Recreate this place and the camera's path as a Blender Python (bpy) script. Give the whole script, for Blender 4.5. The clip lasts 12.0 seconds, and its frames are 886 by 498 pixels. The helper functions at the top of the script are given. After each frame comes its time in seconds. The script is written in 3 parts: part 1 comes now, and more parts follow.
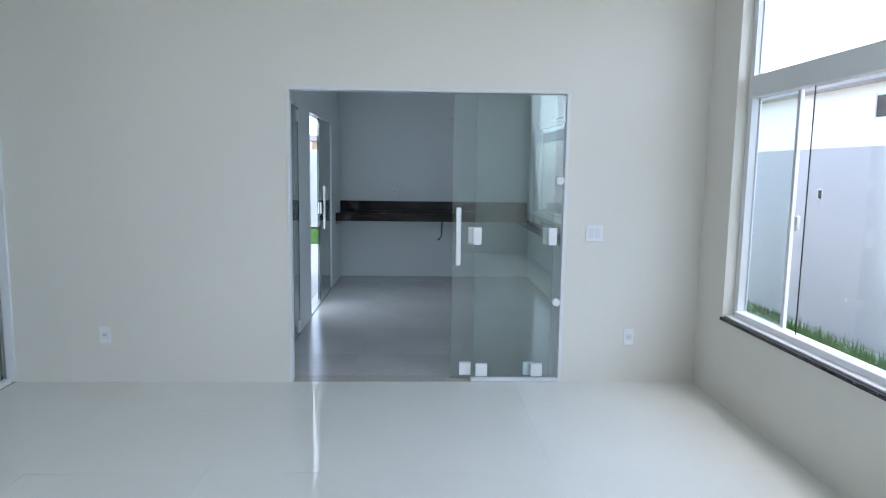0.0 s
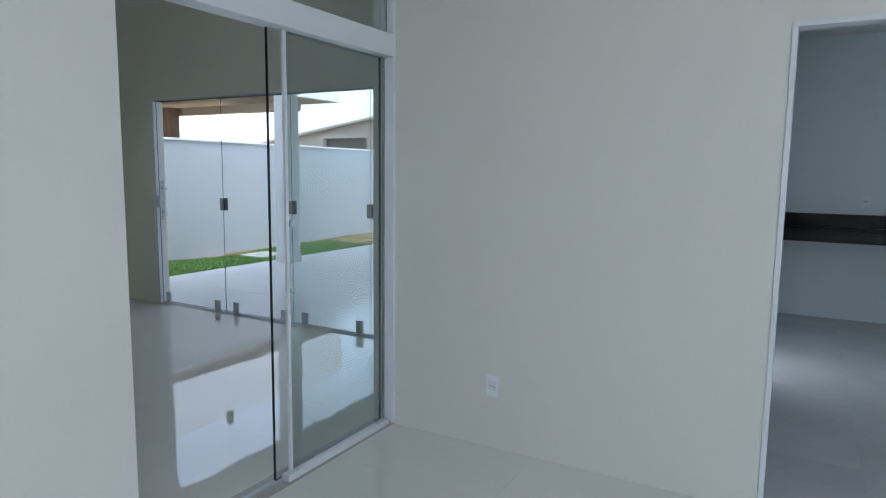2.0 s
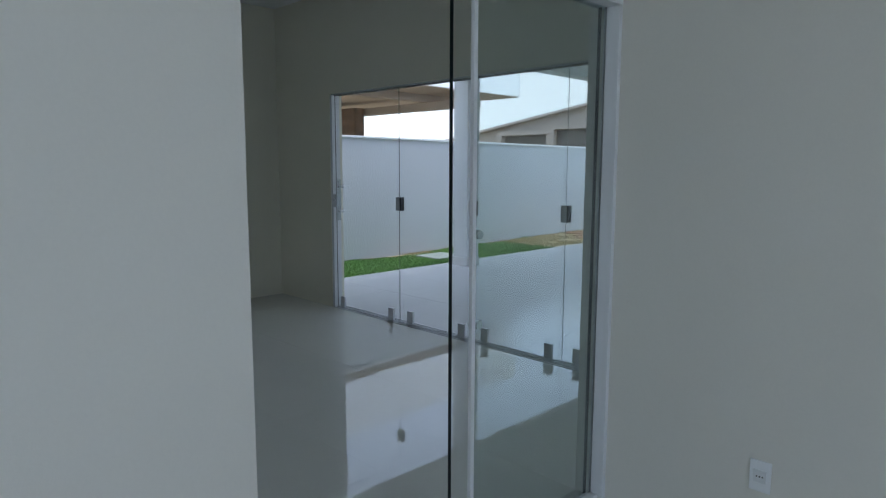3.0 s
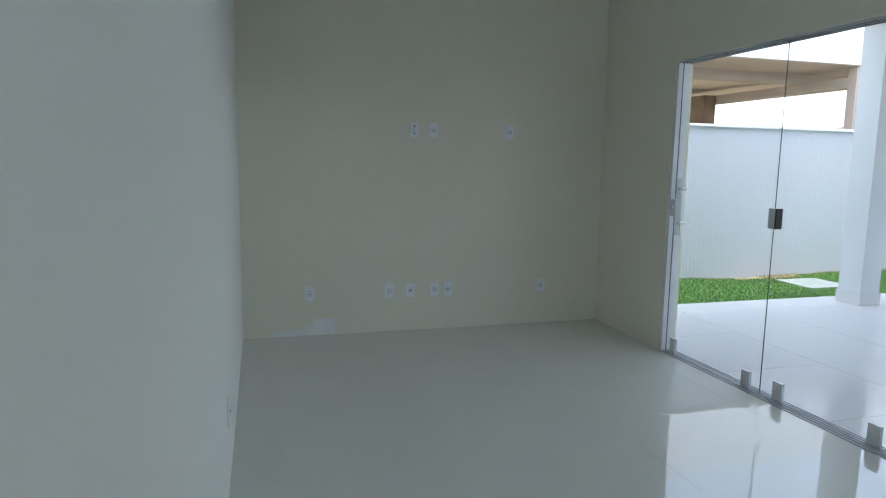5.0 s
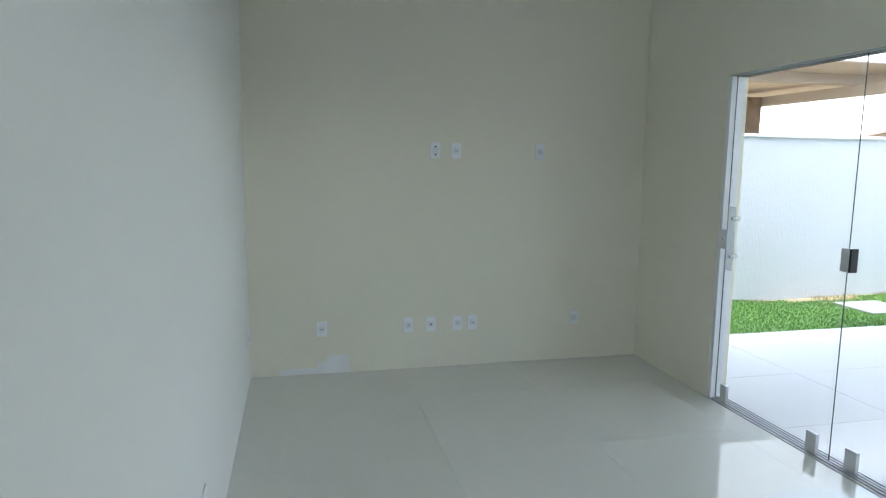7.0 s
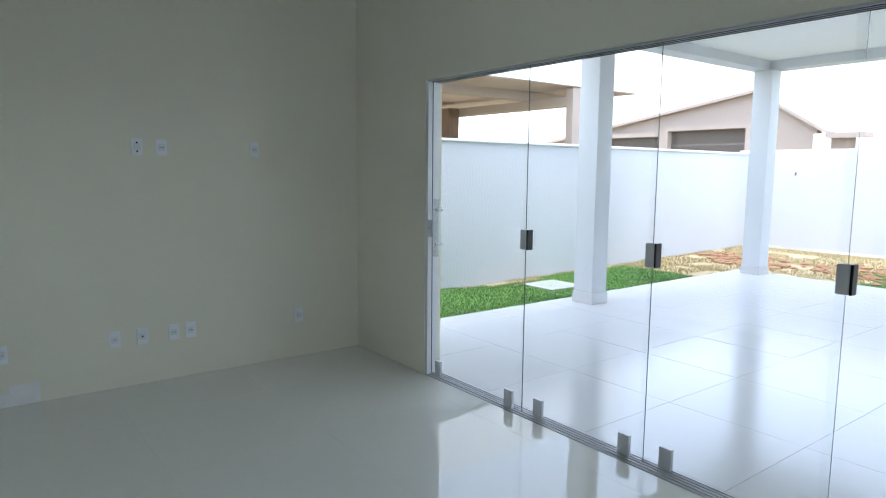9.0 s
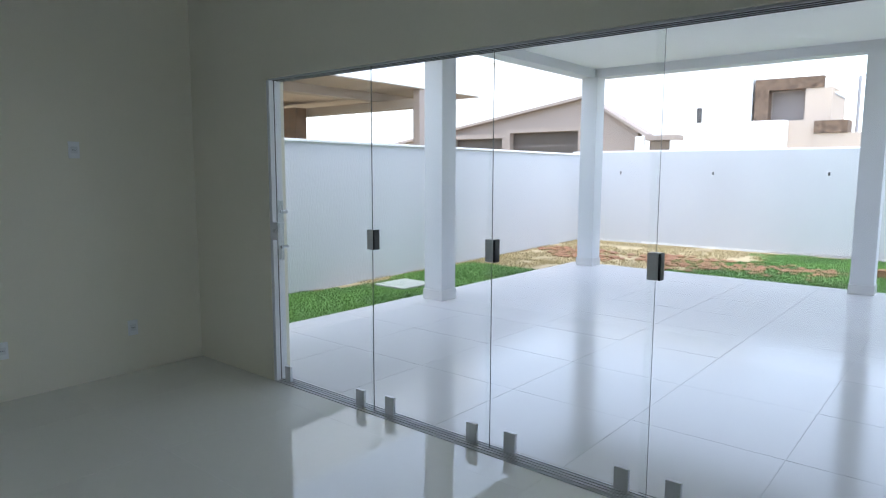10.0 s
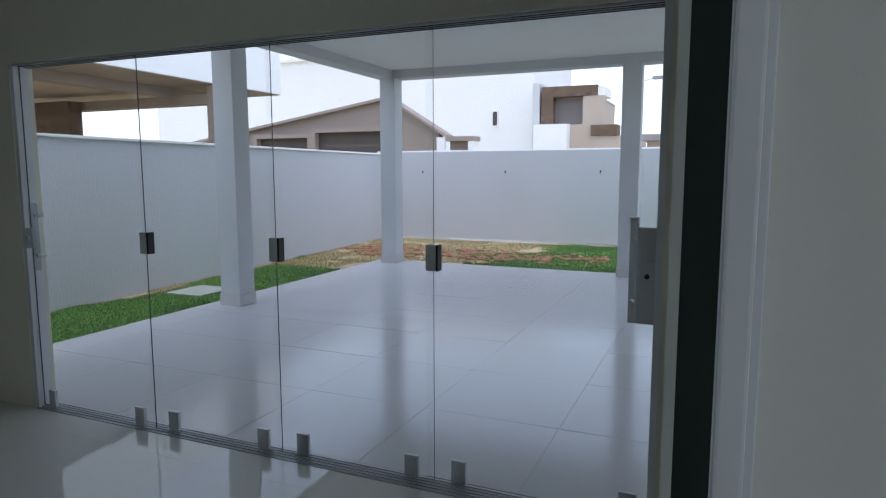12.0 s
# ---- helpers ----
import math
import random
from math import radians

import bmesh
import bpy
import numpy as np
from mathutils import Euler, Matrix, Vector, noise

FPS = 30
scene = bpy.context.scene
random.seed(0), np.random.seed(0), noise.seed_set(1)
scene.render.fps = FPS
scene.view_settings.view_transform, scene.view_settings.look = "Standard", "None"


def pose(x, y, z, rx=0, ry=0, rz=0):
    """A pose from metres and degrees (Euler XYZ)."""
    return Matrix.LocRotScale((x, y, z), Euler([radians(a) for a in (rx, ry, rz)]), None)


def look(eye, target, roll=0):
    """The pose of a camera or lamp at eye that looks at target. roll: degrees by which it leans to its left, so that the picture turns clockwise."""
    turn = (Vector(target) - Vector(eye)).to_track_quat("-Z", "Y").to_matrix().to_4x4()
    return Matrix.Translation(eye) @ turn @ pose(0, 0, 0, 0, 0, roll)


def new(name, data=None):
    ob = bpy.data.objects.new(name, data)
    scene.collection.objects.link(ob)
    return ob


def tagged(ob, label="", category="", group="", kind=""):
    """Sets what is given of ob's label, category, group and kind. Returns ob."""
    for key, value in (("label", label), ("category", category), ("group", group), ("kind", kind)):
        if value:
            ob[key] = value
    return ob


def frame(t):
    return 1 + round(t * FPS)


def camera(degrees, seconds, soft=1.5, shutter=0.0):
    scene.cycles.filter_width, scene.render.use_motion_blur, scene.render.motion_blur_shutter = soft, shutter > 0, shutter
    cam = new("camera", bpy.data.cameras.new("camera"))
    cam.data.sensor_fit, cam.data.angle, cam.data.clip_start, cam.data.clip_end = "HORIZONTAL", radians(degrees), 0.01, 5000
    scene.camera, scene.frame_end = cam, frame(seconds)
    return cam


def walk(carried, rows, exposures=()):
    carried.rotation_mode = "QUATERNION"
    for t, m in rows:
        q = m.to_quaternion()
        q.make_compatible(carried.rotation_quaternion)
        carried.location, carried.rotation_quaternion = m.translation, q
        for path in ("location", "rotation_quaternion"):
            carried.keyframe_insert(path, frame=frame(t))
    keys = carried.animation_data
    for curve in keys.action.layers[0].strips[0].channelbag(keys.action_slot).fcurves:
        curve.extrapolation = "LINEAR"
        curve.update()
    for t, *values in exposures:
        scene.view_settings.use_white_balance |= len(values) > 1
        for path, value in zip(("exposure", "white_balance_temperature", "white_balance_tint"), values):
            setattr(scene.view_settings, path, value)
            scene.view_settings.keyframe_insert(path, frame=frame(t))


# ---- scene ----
cam = camera(69.1, 12.0, 1.2)
PATH = [
    (0, (0.365, -0.434, 1.556), (0.452, 1.549, 1.312), 0.8),
    (0.5, (0.273, -0.042, 1.546), (0.238, 1.944, 1.315), 0.6),
    (1, (0.06, 0.35, 1.53), (-0.294, 2.304, 1.293), 0.7),
    (1.5, (-0.192, 0.737, 1.522), (-0.85, 2.609, 1.276), 0.5),
    (2, (-0.427, 1.108, 1.503), (-1.409, 2.834, 1.259), 0.7),
    (2.5, (-0.762, 1.434, 1.472), (-2.0, 2.986, 1.226), 0.5),
    (3, (-1.086, 1.753, 1.473), (-2.491, 3.154, 1.22), 0.2),
    (3.2, (-1.204, 1.887, 1.497), (-2.693, 3.194, 1.232), 0.5),
    (4.8, (-2.287, 2.567, 1.445), (-4.144, 3.259, 1.177), 1.0),
    (5, (-2.377, 2.658, 1.456), (-4.282, 3.201, 1.182), 0.9),
    (5.5, (-2.655, 2.763, 1.497), (-4.592, 3.171, 1.211), 0.9),
    (6, (-2.802, 2.831, 1.579), (-4.741, 3.236, 1.298), 0.8),
    (6.5, (-2.833, 2.854, 1.641), (-4.77, 3.265, 1.363), 0.7),
    (6.7, (-2.829, 2.862, 1.644), (-4.767, 3.268, 1.365), 0.6),
    (8.3, (-2.756, 2.833, 1.581), (-4.488, 3.8, 1.327), 0.7),
    (8.5, (-2.748, 2.848, 1.579), (-4.442, 3.882, 1.328), 0.7),
    (9, (-2.736, 2.863, 1.563), (-4.318, 4.062, 1.317), 0.5),
    (9.5, (-2.712, 2.861, 1.559), (-4.142, 4.239, 1.319), 0.4),
    (10, (-2.686, 2.88, 1.562), (-3.958, 4.404, 1.321), 0.2),
    (10.5, (-2.663, 2.904, 1.559), (-3.817, 4.52, 1.319), 0.1),
    (11, (-2.636, 2.924, 1.552), (-3.671, 4.616, 1.314), -0.1),
    (11.5, (-2.609, 2.944, 1.547), (-3.499, 4.712, 1.31), -0.1),
    (12, (-2.56, 2.962, 1.54), (-3.345, 4.786, 1.301), -0.1),
]
walk(cam, [(t, look(e, g, r)) for t, e, g, r in PATH],
     [(0, 2.12, 5800, 12), (0.6, 2.26, 5850, 12), (1.5, 2.07, 5850, 11), (2.2, 1.7, 5800, 11), (3, 1.26, 5750, 10), (4.8, 2.1, 5950, 9), (6.5, 2.82, 6150, 9), (8.5, 2.68, 6100, 10), (9.0, 2.4, 6050, 10), (9.5, 2.17, 6050, 11), (10.5, 1.7, 6000, 11), (11.3, 1.34, 5900, 12), (12, 0.9, 5950, 13)])

# ---- world, sun ----
world = bpy.data.worlds.new("sky")
scene.world = world
world.use_nodes = True
wn, wl = world.node_tree.nodes, world.node_tree.links
sky = wn.new("ShaderNodeTexSky")
sky.sky_type = "NISHITA"
sky.sun_disc = False
sky.sun_elevation, sky.sun_rotation = radians(77), radians(150)
sky.air_density, sky.dust_density, sky.ozone_density = 1.0, 1.2, 1.0
wn["Background"].inputs["Strength"].default_value = 0.15
cloud = wn.new("ShaderNodeHueSaturation")      # thin bright cloud takes most of the blue out of the sky
cloud.inputs["Saturation"].default_value, cloud.inputs["Value"].default_value = 0.5, 1.25
wl.new(sky.outputs["Color"], cloud.inputs["Color"])
wl.new(cloud.outputs["Color"], wn["Background"].inputs["Color"])
sun_data = bpy.data.lights.new("sun", "SUN")
sun_data.energy, sun_data.angle, sun_data.color = 0.5, radians(30), (1.0, 0.96, 0.90)
sun_lamp = new("sun", sun_data)
window_light = bpy.data.lights.new("window_skylight", "AREA")
window_light.shape, window_light.size, window_light.size_y = "RECTANGLE", 4.0, 2.3
window_light.energy, window_light.color = 10, (0.86, 0.93, 1.0)
skylight = new("window_skylight", window_light)      # stands in the window opening, south of its visible half
skylight.matrix_world = look((2.50, -0.75, 1.85), (0.0, -0.75, 1.6))
kitchen_light = bpy.data.lights.new("door_skylight", "AREA")
kitchen_light.shape, kitchen_light.size, kitchen_light.size_y = "RECTANGLE", 0.75, 2.0
kitchen_light.energy, kitchen_light.color = 2.5, (0.86, 0.93, 1.0)
doorlight = new("door_skylight", kitchen_light)      # stands in the open half of the kitchen's terrace door
doorlight.matrix_world = look((-0.83, 6.66, 1.06), (1.0, 6.66, 0.95))
sun_lamp.matrix_world = look((3, -5, 26), (0, 0, 0))


# ---- materials ----
def material(name, color, rough=0.5, metal=0.0, vary=0.06, scale=3.0, fine=60.0, bump=0.05, bump_scale=None, island=0.0, spec=0.5, bump_detail=4.0, tint=None, coat=0.0, stretch=1.0):
    """Principled paint with a coarse and a fine variation, and a fine relief."""
    m = bpy.data.materials.new(name)
    m.use_nodes = True
    n, l = m.node_tree.nodes, m.node_tree.links
    p = n["Principled BSDF"]
    p.inputs["Roughness"].default_value, p.inputs["Metallic"].default_value = rough, metal
    p.inputs["Specular IOR Level"].default_value = spec
    p.inputs["Coat Weight"].default_value = coat
    co = n.new("ShaderNodeTexCoord")
    big, small = n.new("ShaderNodeTexNoise"), n.new("ShaderNodeTexNoise")
    big.inputs["Scale"].default_value, small.inputs["Scale"].default_value = scale, fine
    big.inputs["Detail"].default_value = 5
    place = n.new("ShaderNodeMapping")
    place.inputs["Scale"].default_value = (1, 1, stretch)
    l.new(co.outputs["Object"], place.inputs["Vector"])
    l.new(place.outputs[0], big.inputs["Vector"]), l.new(place.outputs[0], small.inputs["Vector"])
    mix = n.new("ShaderNodeMix")
    mix.data_type = "RGBA"
    a, b = mix.inputs[6], mix.inputs[7]
    a.default_value = (*[max(0, c * (1 - vary)) for c in color], 1)
    b.default_value = (*[min(1, c * (1 + vary)) for c in (tint or color)], 1)
    add = n.new("ShaderNodeMath")
    add.operation = "MULTIPLY_ADD"
    l.new(small.outputs["Fac"], add.inputs[0])
    add.inputs[1].default_value = 0.4
    l.new(big.outputs["Fac"], add.inputs[2])
    rng = n.new("ShaderNodeMapRange")
    rng.inputs["From Min"].default_value, rng.inputs["From Max"].default_value = 0.45, 0.95
    l.new(add.outputs[0], rng.inputs["Value"])
    l.new(rng.outputs[0], mix.inputs[0])
    out = mix.outputs[2]
    if island:
        info = n.new("ShaderNodeObjectInfo")
        hsv = n.new("ShaderNodeHueSaturation")
        r2 = n.new("ShaderNodeMapRange")
        r2.inputs["To Min"].default_value, r2.inputs["To Max"].default_value = 1 - island, 1 + island
        l.new(info.outputs["Random"], r2.inputs["Value"])
        l.new(r2.outputs[0], hsv.inputs["Value"])
        l.new(out, hsv.inputs["Color"])
        out = hsv.outputs[0]
    l.new(out, p.inputs["Base Color"])
    if bump:
        tex = n.new("ShaderNodeTexNoise")
        tex.inputs["Scale"].default_value = bump_scale or fine
        tex.inputs["Detail"].default_value = bump_detail
        l.new(place.outputs[0], tex.inputs["Vector"])
        bn = n.new("ShaderNodeBump")
        bn.inputs["Strength"].default_value, bn.inputs["Distance"].default_value = bump, 0.02
        l.new(tex.outputs["Fac"], bn.inputs["Height"])
        l.new(bn.outputs[0], p.inputs["Normal"])
    return m


def glass_material(name, color, base=0.04):
    """A thin clear pane: straight light in its tint, and a mirror that grows towards grazing."""
    m = bpy.data.materials.new(name)
    m.use_nodes = True
    n, l = m.node_tree.nodes, m.node_tree.links
    n.remove(n["Principled BSDF"])
    clear, gloss, mix = n.new("ShaderNodeBsdfTransparent"), n.new("ShaderNodeBsdfGlossy"), n.new("ShaderNodeMixShader")
    clear.inputs["Color"].default_value = (*color, 1)
    gloss.inputs["Roughness"].default_value = 0.0
    lw, pw, ma = n.new("ShaderNodeLayerWeight"), n.new("ShaderNodeMath"), n.new("ShaderNodeMath")
    lw.inputs["Blend"].default_value = 0.5
    pw.operation, ma.operation = "POWER", "MULTIPLY_ADD"
    pw.inputs[1].default_value = 5
    l.new(lw.outputs["Facing"], pw.inputs[0])
    l.new(pw.outputs[0], ma.inputs[0])
    ma.inputs[1].default_value, ma.inputs[2].default_value = 0.95, base
    l.new(ma.outputs[0], mix.inputs[0])
    l.new(clear.outputs[0], mix.inputs[1])
    l.new(gloss.outputs[0], mix.inputs[2])
    l.new(mix.outputs[0], n["Material Output"].inputs["Surface"])
    return m


WALL = material("warm white wall paint", (0.80, 0.774, 0.70), 0.75, vary=0.025, scale=0.8, fine=90, bump=0.03, bump_scale=220)
# television room walls: yellower on west and north, cooler on south
TVWALL = material("pale olive wall tone", (0.845, 0.81, 0.675), 0.75, vary=0.025, scale=0.8, fine=90, bump=0.03, bump_scale=220)
COOLWALL = material("cool white wall tone", (0.84, 0.835, 0.79), 0.75, vary=0.02, scale=0.8, fine=90, bump=0.03, bump_scale=220)
CEIL = material("white ceiling paint", (0.82, 0.82, 0.81), 0.8, vary=0.02, scale=0.7, bump=0.02)
KITCHEN_WALL = material("white kitchen wall tile paint", (0.82, 0.86, 0.865), 0.5, vary=0.02, scale=0.8, bump=0.02)
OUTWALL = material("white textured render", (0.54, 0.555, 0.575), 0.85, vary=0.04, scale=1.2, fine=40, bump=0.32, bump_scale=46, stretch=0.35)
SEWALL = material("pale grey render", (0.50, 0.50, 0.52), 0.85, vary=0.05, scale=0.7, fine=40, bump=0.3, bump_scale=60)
COLUMN = material("grey white column paint", (0.62, 0.63, 0.64), 0.7, vary=0.05, scale=1.5, fine=50, bump=0.2, bump_scale=60)
TILE = material("polished cream porcelain", (0.80, 0.79, 0.725), 0.012, vary=0.02, scale=1.2, fine=20, bump=0.02, bump_scale=4.5, bump_detail=2.0, island=0.004, spec=0.55)
KTILE = material("satin grey porcelain", (0.56, 0.55, 0.535), 0.2, vary=0.08, scale=1.5, fine=14, bump=0.03, bump_scale=30, island=0.03)
OTILE = material("satin pale terrace porcelain", (0.63, 0.625, 0.625), 0.15, vary=0.03, scale=1.0, fine=25, bump=0.02, bump_scale=4, bump_detail=1.0, island=0.02, spec=0.6)
GROUT = material("grey grout", (0.50, 0.49, 0.485), 0.9, vary=0.1)
PALE_GROUT = material("cream grout", (0.80, 0.79, 0.725), 0.7, vary=0.06)
GRANITE = material("beige speckled granite threshold", (0.50, 0.47, 0.42), 0.25, vary=0.14, scale=40, fine=260, bump=0.02)
BLACKGRANITE = material("black polished granite", (0.012, 0.010, 0.010), 0.06, vary=0.4, scale=60, fine=300, bump=0.0, tint=(0.022, 0.018, 0.017), spec=0.3)
GREYGRANITE = material("grey granite", (0.33, 0.33, 0.34), 0.3, vary=0.2, scale=50, fine=260, bump=0.02)
ALU = material("white powder coated aluminium", (0.80, 0.81, 0.82), 0.35, vary=0.015, bump=0.01)
STEEL = material("brushed metal fitting", (0.66, 0.67, 0.68), 0.4, metal=0.2, vary=0.05, fine=120, bump=0.02)
RAIL = material("grey aluminium rail", (0.55, 0.56, 0.57), 0.35, metal=0.3, vary=0.05, bump=0.02)
PLASTIC = material("white plastic plate", (0.90, 0.91, 0.91), 0.35, vary=0.01, bump=0.0)
SOCKET = material("pale grey plastic insert", (0.80, 0.81, 0.81), 0.4, vary=0.02, bump=0.0)
DARK = material("dark hole plastic", (0.03, 0.03, 0.03), 0.6, vary=0.05, bump=0.0)
RUBBER = material("black rubber seal", (0.012, 0.013, 0.013), 0.5, vary=0.1, bump=0.0)
PATCH = material("white filler patch", (0.86, 0.86, 0.84), 0.85, vary=0.05, scale=6, bump=0.1, bump_scale=30)
EDGE = material("dark green glass edge", (0.004, 0.012, 0.010), 0.3, vary=0.1, bump=0.0)
GLASS = glass_material("clear glass", (0.985, 0.992, 0.990))
GREENGLASS = glass_material("green tinted glass", (0.905, 0.955, 0.948), 0.075)
SMOKEGLASS = glass_material("smoky green glass", (0.42, 0.50, 0.54), 0.06)
ACRYLIC = glass_material("clear acrylic", (0.90, 0.93, 0.94), 0.16)
SOIL = material("sandy soil", (0.38, 0.30, 0.17), 0.95, vary=0.25, scale=0.9, fine=9, bump=0.8, bump_scale=14, tint=(0.45, 0.37, 0.23))
CLOD = material("red soil clod", (0.27, 0.135, 0.075), 0.95, vary=0.3, scale=5, fine=40, bump=0.8, bump_scale=30)
GRASS = material("fresh green lawn", (0.06, 0.175, 0.022), 0.6, vary=0.3, scale=1.1, fine=8, bump=0.0, tint=(0.10, 0.21, 0.035))
DRYGRASS = material("dry straw grass", (0.33, 0.27, 0.12), 0.7, vary=0.25, scale=2.0, fine=12, bump=0.0)
BRICK = material("brown stone cladding", (0.085, 0.056, 0.038), 0.85, vary=0.5, scale=5, fine=9, bump=0.9, bump_scale=7, tint=(0.17, 0.115, 0.078))
BEIGE = material("beige house render", (0.50, 0.42, 0.35), 0.85, vary=0.05, scale=0.5, bump=0.1)
BROWN = material("taupe fascia paint", (0.33, 0.285, 0.25), 0.8, vary=0.06, scale=0.6, bump=0.1)
HOUSEWHITE = material("white house render", (0.90, 0.90, 0.89), 0.85, vary=0.02, scale=0.5, bump=0.1)
SHADE = material("dark window glass", (0.05, 0.045, 0.045), 0.2, vary=0.1, bump=0.0)
SHUTTER = material("taupe shutter", (0.21, 0.18, 0.17), 0.5, vary=0.05, bump=0.0)
# dark tone for the shade inside the gable house's open bays
DARKOPENING = material("dark brown sheet in place of a shaded opening", (0.085, 0.07, 0.06), 0.6, vary=0.12, scale=0.8, bump=0.05)
# BEIGE with the gable front's shade mixed into the colour
SHADEDBEIGE = material("shaded beige house render", (0.33, 0.275, 0.24), 0.85, vary=0.05, scale=0.5, bump=0.1)
ROOFGREY = material("grey roof sheet", (0.32, 0.32, 0.33), 0.6, vary=0.06, bump=0.1)
CONCRETE = material("grey concrete cover", (0.36, 0.39, 0.35), 0.9, vary=0.1, scale=4, bump=0.3)
CABLE = material("black cable", (0.02, 0.02, 0.02), 0.5, vary=0.1, bump=0.0)


# ---- mesh helpers ----
def add_box(bm, x0, x1, y0, y1, z0, z1, mat=0):
    v = [bm.verts.new((x, y, z)) for x in (x0, x1) for y in (y0, y1) for z in (z0, z1)]
    for q in ((0, 1, 3, 2), (4, 6, 7, 5), (0, 4, 5, 1), (2, 3, 7, 6), (0, 2, 6, 4), (1, 5, 7, 3)):
        bm.faces.new([v[i] for i in q]).material_index = mat


def boxes(*bs, bevel=0.0):
    bm = bmesh.new()
    for b in bs:
        add_box(bm, *b)
    if bevel:
        bmesh.ops.bevel(bm, geom=bm.edges[:], offset=bevel, segments=2, affect="EDGES", profile=0.6)
    return bm


def mesh_of(name, bm, *mats):
    me = bpy.data.meshes.new(name)
    bmesh.ops.recalc_face_normals(bm, faces=bm.faces[:])
    bm.to_mesh(me)
    bm.free()
    for m in mats:
        me.materials.append(m)
    return me


def part(name, bm, mat, parent=None, label=""):
    """One mesh object, under a thing or a part."""
    mats = mat if isinstance(mat, (list, tuple)) else (mat,)
    ob = new(name, mesh_of(name, bm, *mats))
    if parent:
        ob.parent = parent
    return tagged(ob, label) if label else ob


def thing(name, label, category, kind="", group="", at=(0, 0, 0)):
    ob = new(name)
    ob.location = at
    ob.empty_display_size = 0.2
    return tagged(ob, label, category, group, kind)


def pierced(axis, p0, p1, u0, u1, z0, z1, *holes):
    """One wall in one piece, from p0 to p1 across axis, with rectangular holes (ua, ub, za, zb) through it."""
    us = sorted({u0, u1, *[h[0] for h in holes], *[h[1] for h in holes]})
    zs = sorted({z0, z1, *[h[2] for h in holes], *[h[3] for h in holes]})
    bm, made = bmesh.new(), {}

    def vert(p, u, z):
        if (p, u, z) not in made:
            made[p, u, z] = bm.verts.new((p, u, z) if axis == "x" else (u, p, z))
        return made[p, u, z]

    def solid(i, j):
        if not (0 <= i < len(us) - 1 and 0 <= j < len(zs) - 1):
            return False
        u, z = (us[i] + us[i + 1]) / 2, (zs[j] + zs[j + 1]) / 2
        return not any(a < u < b and c < z < d for a, b, c, d in holes)
    for i in range(len(us) - 1):
        for j in range(len(zs) - 1):
            if not solid(i, j):
                continue
            a, b, c, d = us[i], us[i + 1], zs[j], zs[j + 1]
            for p in (p0, p1):
                bm.faces.new([vert(p, *q) for q in ((a, c), (b, c), (b, d), (a, d))])
            for di, dj, q, r in ((-1, 0, (a, c), (a, d)), (1, 0, (b, c), (b, d)), (0, -1, (a, c), (b, c)), (0, 1, (a, d), (b, d))):
                if not solid(i + di, j + dj):
                    bm.faces.new((vert(p0, *q), vert(p0, *r), vert(p1, *r), vert(p1, *q)))
    return bm


def structure(name, bm, mat, label, category):
    return tagged(part(name, bm, mat), label, category, kind="structure")


def pane(name, parent, axis, plane, a0, a1, z0, z1, mat, thick=0.008, label="", pale_start=False):
    """A glass sheet in the plane x = plane or y = plane, with dark green rims."""
    bm = bmesh.new()
    h = thick / 2
    if axis == "x":
        add_box(bm, plane - h, plane + h, a0, a1, z0, z1)
    else:
        add_box(bm, a0, a1, plane - h, plane + h, z0, z1)
    for f in bm.faces:
        f.normal_update()
        f.material_index = 0 if abs(f.normal.x if axis == "x" else f.normal.y) > 0.5 else 1
        if pale_start and abs(f.normal.z) < 0.5 and (f.calc_center_median().y if axis == "x" else f.calc_center_median().x) < a0 + 1e-5:
            f.material_index = 0
    ob = part(name, bm, (mat, EDGE), parent, label)
    ob.visible_shadow = False
    return ob


def bar(x, y, z0, z1, r=0.012, segs=10):
    bm = bmesh.new()
    bmesh.ops.create_cone(bm, cap_ends=True, segments=segs, radius1=r, radius2=r, depth=z1 - z0, matrix=Matrix.Translation((x, y, (z0 + z1) / 2)))
    return bm


def stud(bm, p, q, r, segs=10):
    p, q = Vector(p), Vector(q)
    m = Matrix.Translation((p + q) / 2) @ (q - p).to_track_quat("Z", "Y").to_matrix().to_4x4()
    bmesh.ops.create_cone(bm, cap_ends=True, segments=segs, radius1=r, radius2=r, depth=(q - p).length, matrix=m)


def tube(name, points, r, mat, parent=None):
    cu = bpy.data.curves.new(name, "CURVE")
    cu.dimensions, cu.bevel_depth, cu.bevel_resolution = "3D", r, 2
    sp = cu.splines.new("POLY")
    sp.points.add(len(points) - 1)
    for pt, co in zip(sp.points, points):
        pt.co = (*co, 1)
    cu.materials.append(mat)
    ob = new(name, cu)
    if parent:
        ob.parent = parent
    return ob


# ---- plan ----
XP0, XP1 = -2.64, -2.49      # partition between living room and television room
YK0, YK1 = 4.17, 4.32        # wall between living room and kitchen
YT0, YT1 = 5.65, 5.80        # wall between television room and terrace
XW, YS, XE = -7.653, 2.50, 2.46
LIV_S, CEIL_Z = -3.2, 3.2
KX0, KX1, KY1 = -0.72, 2.02, 8.92

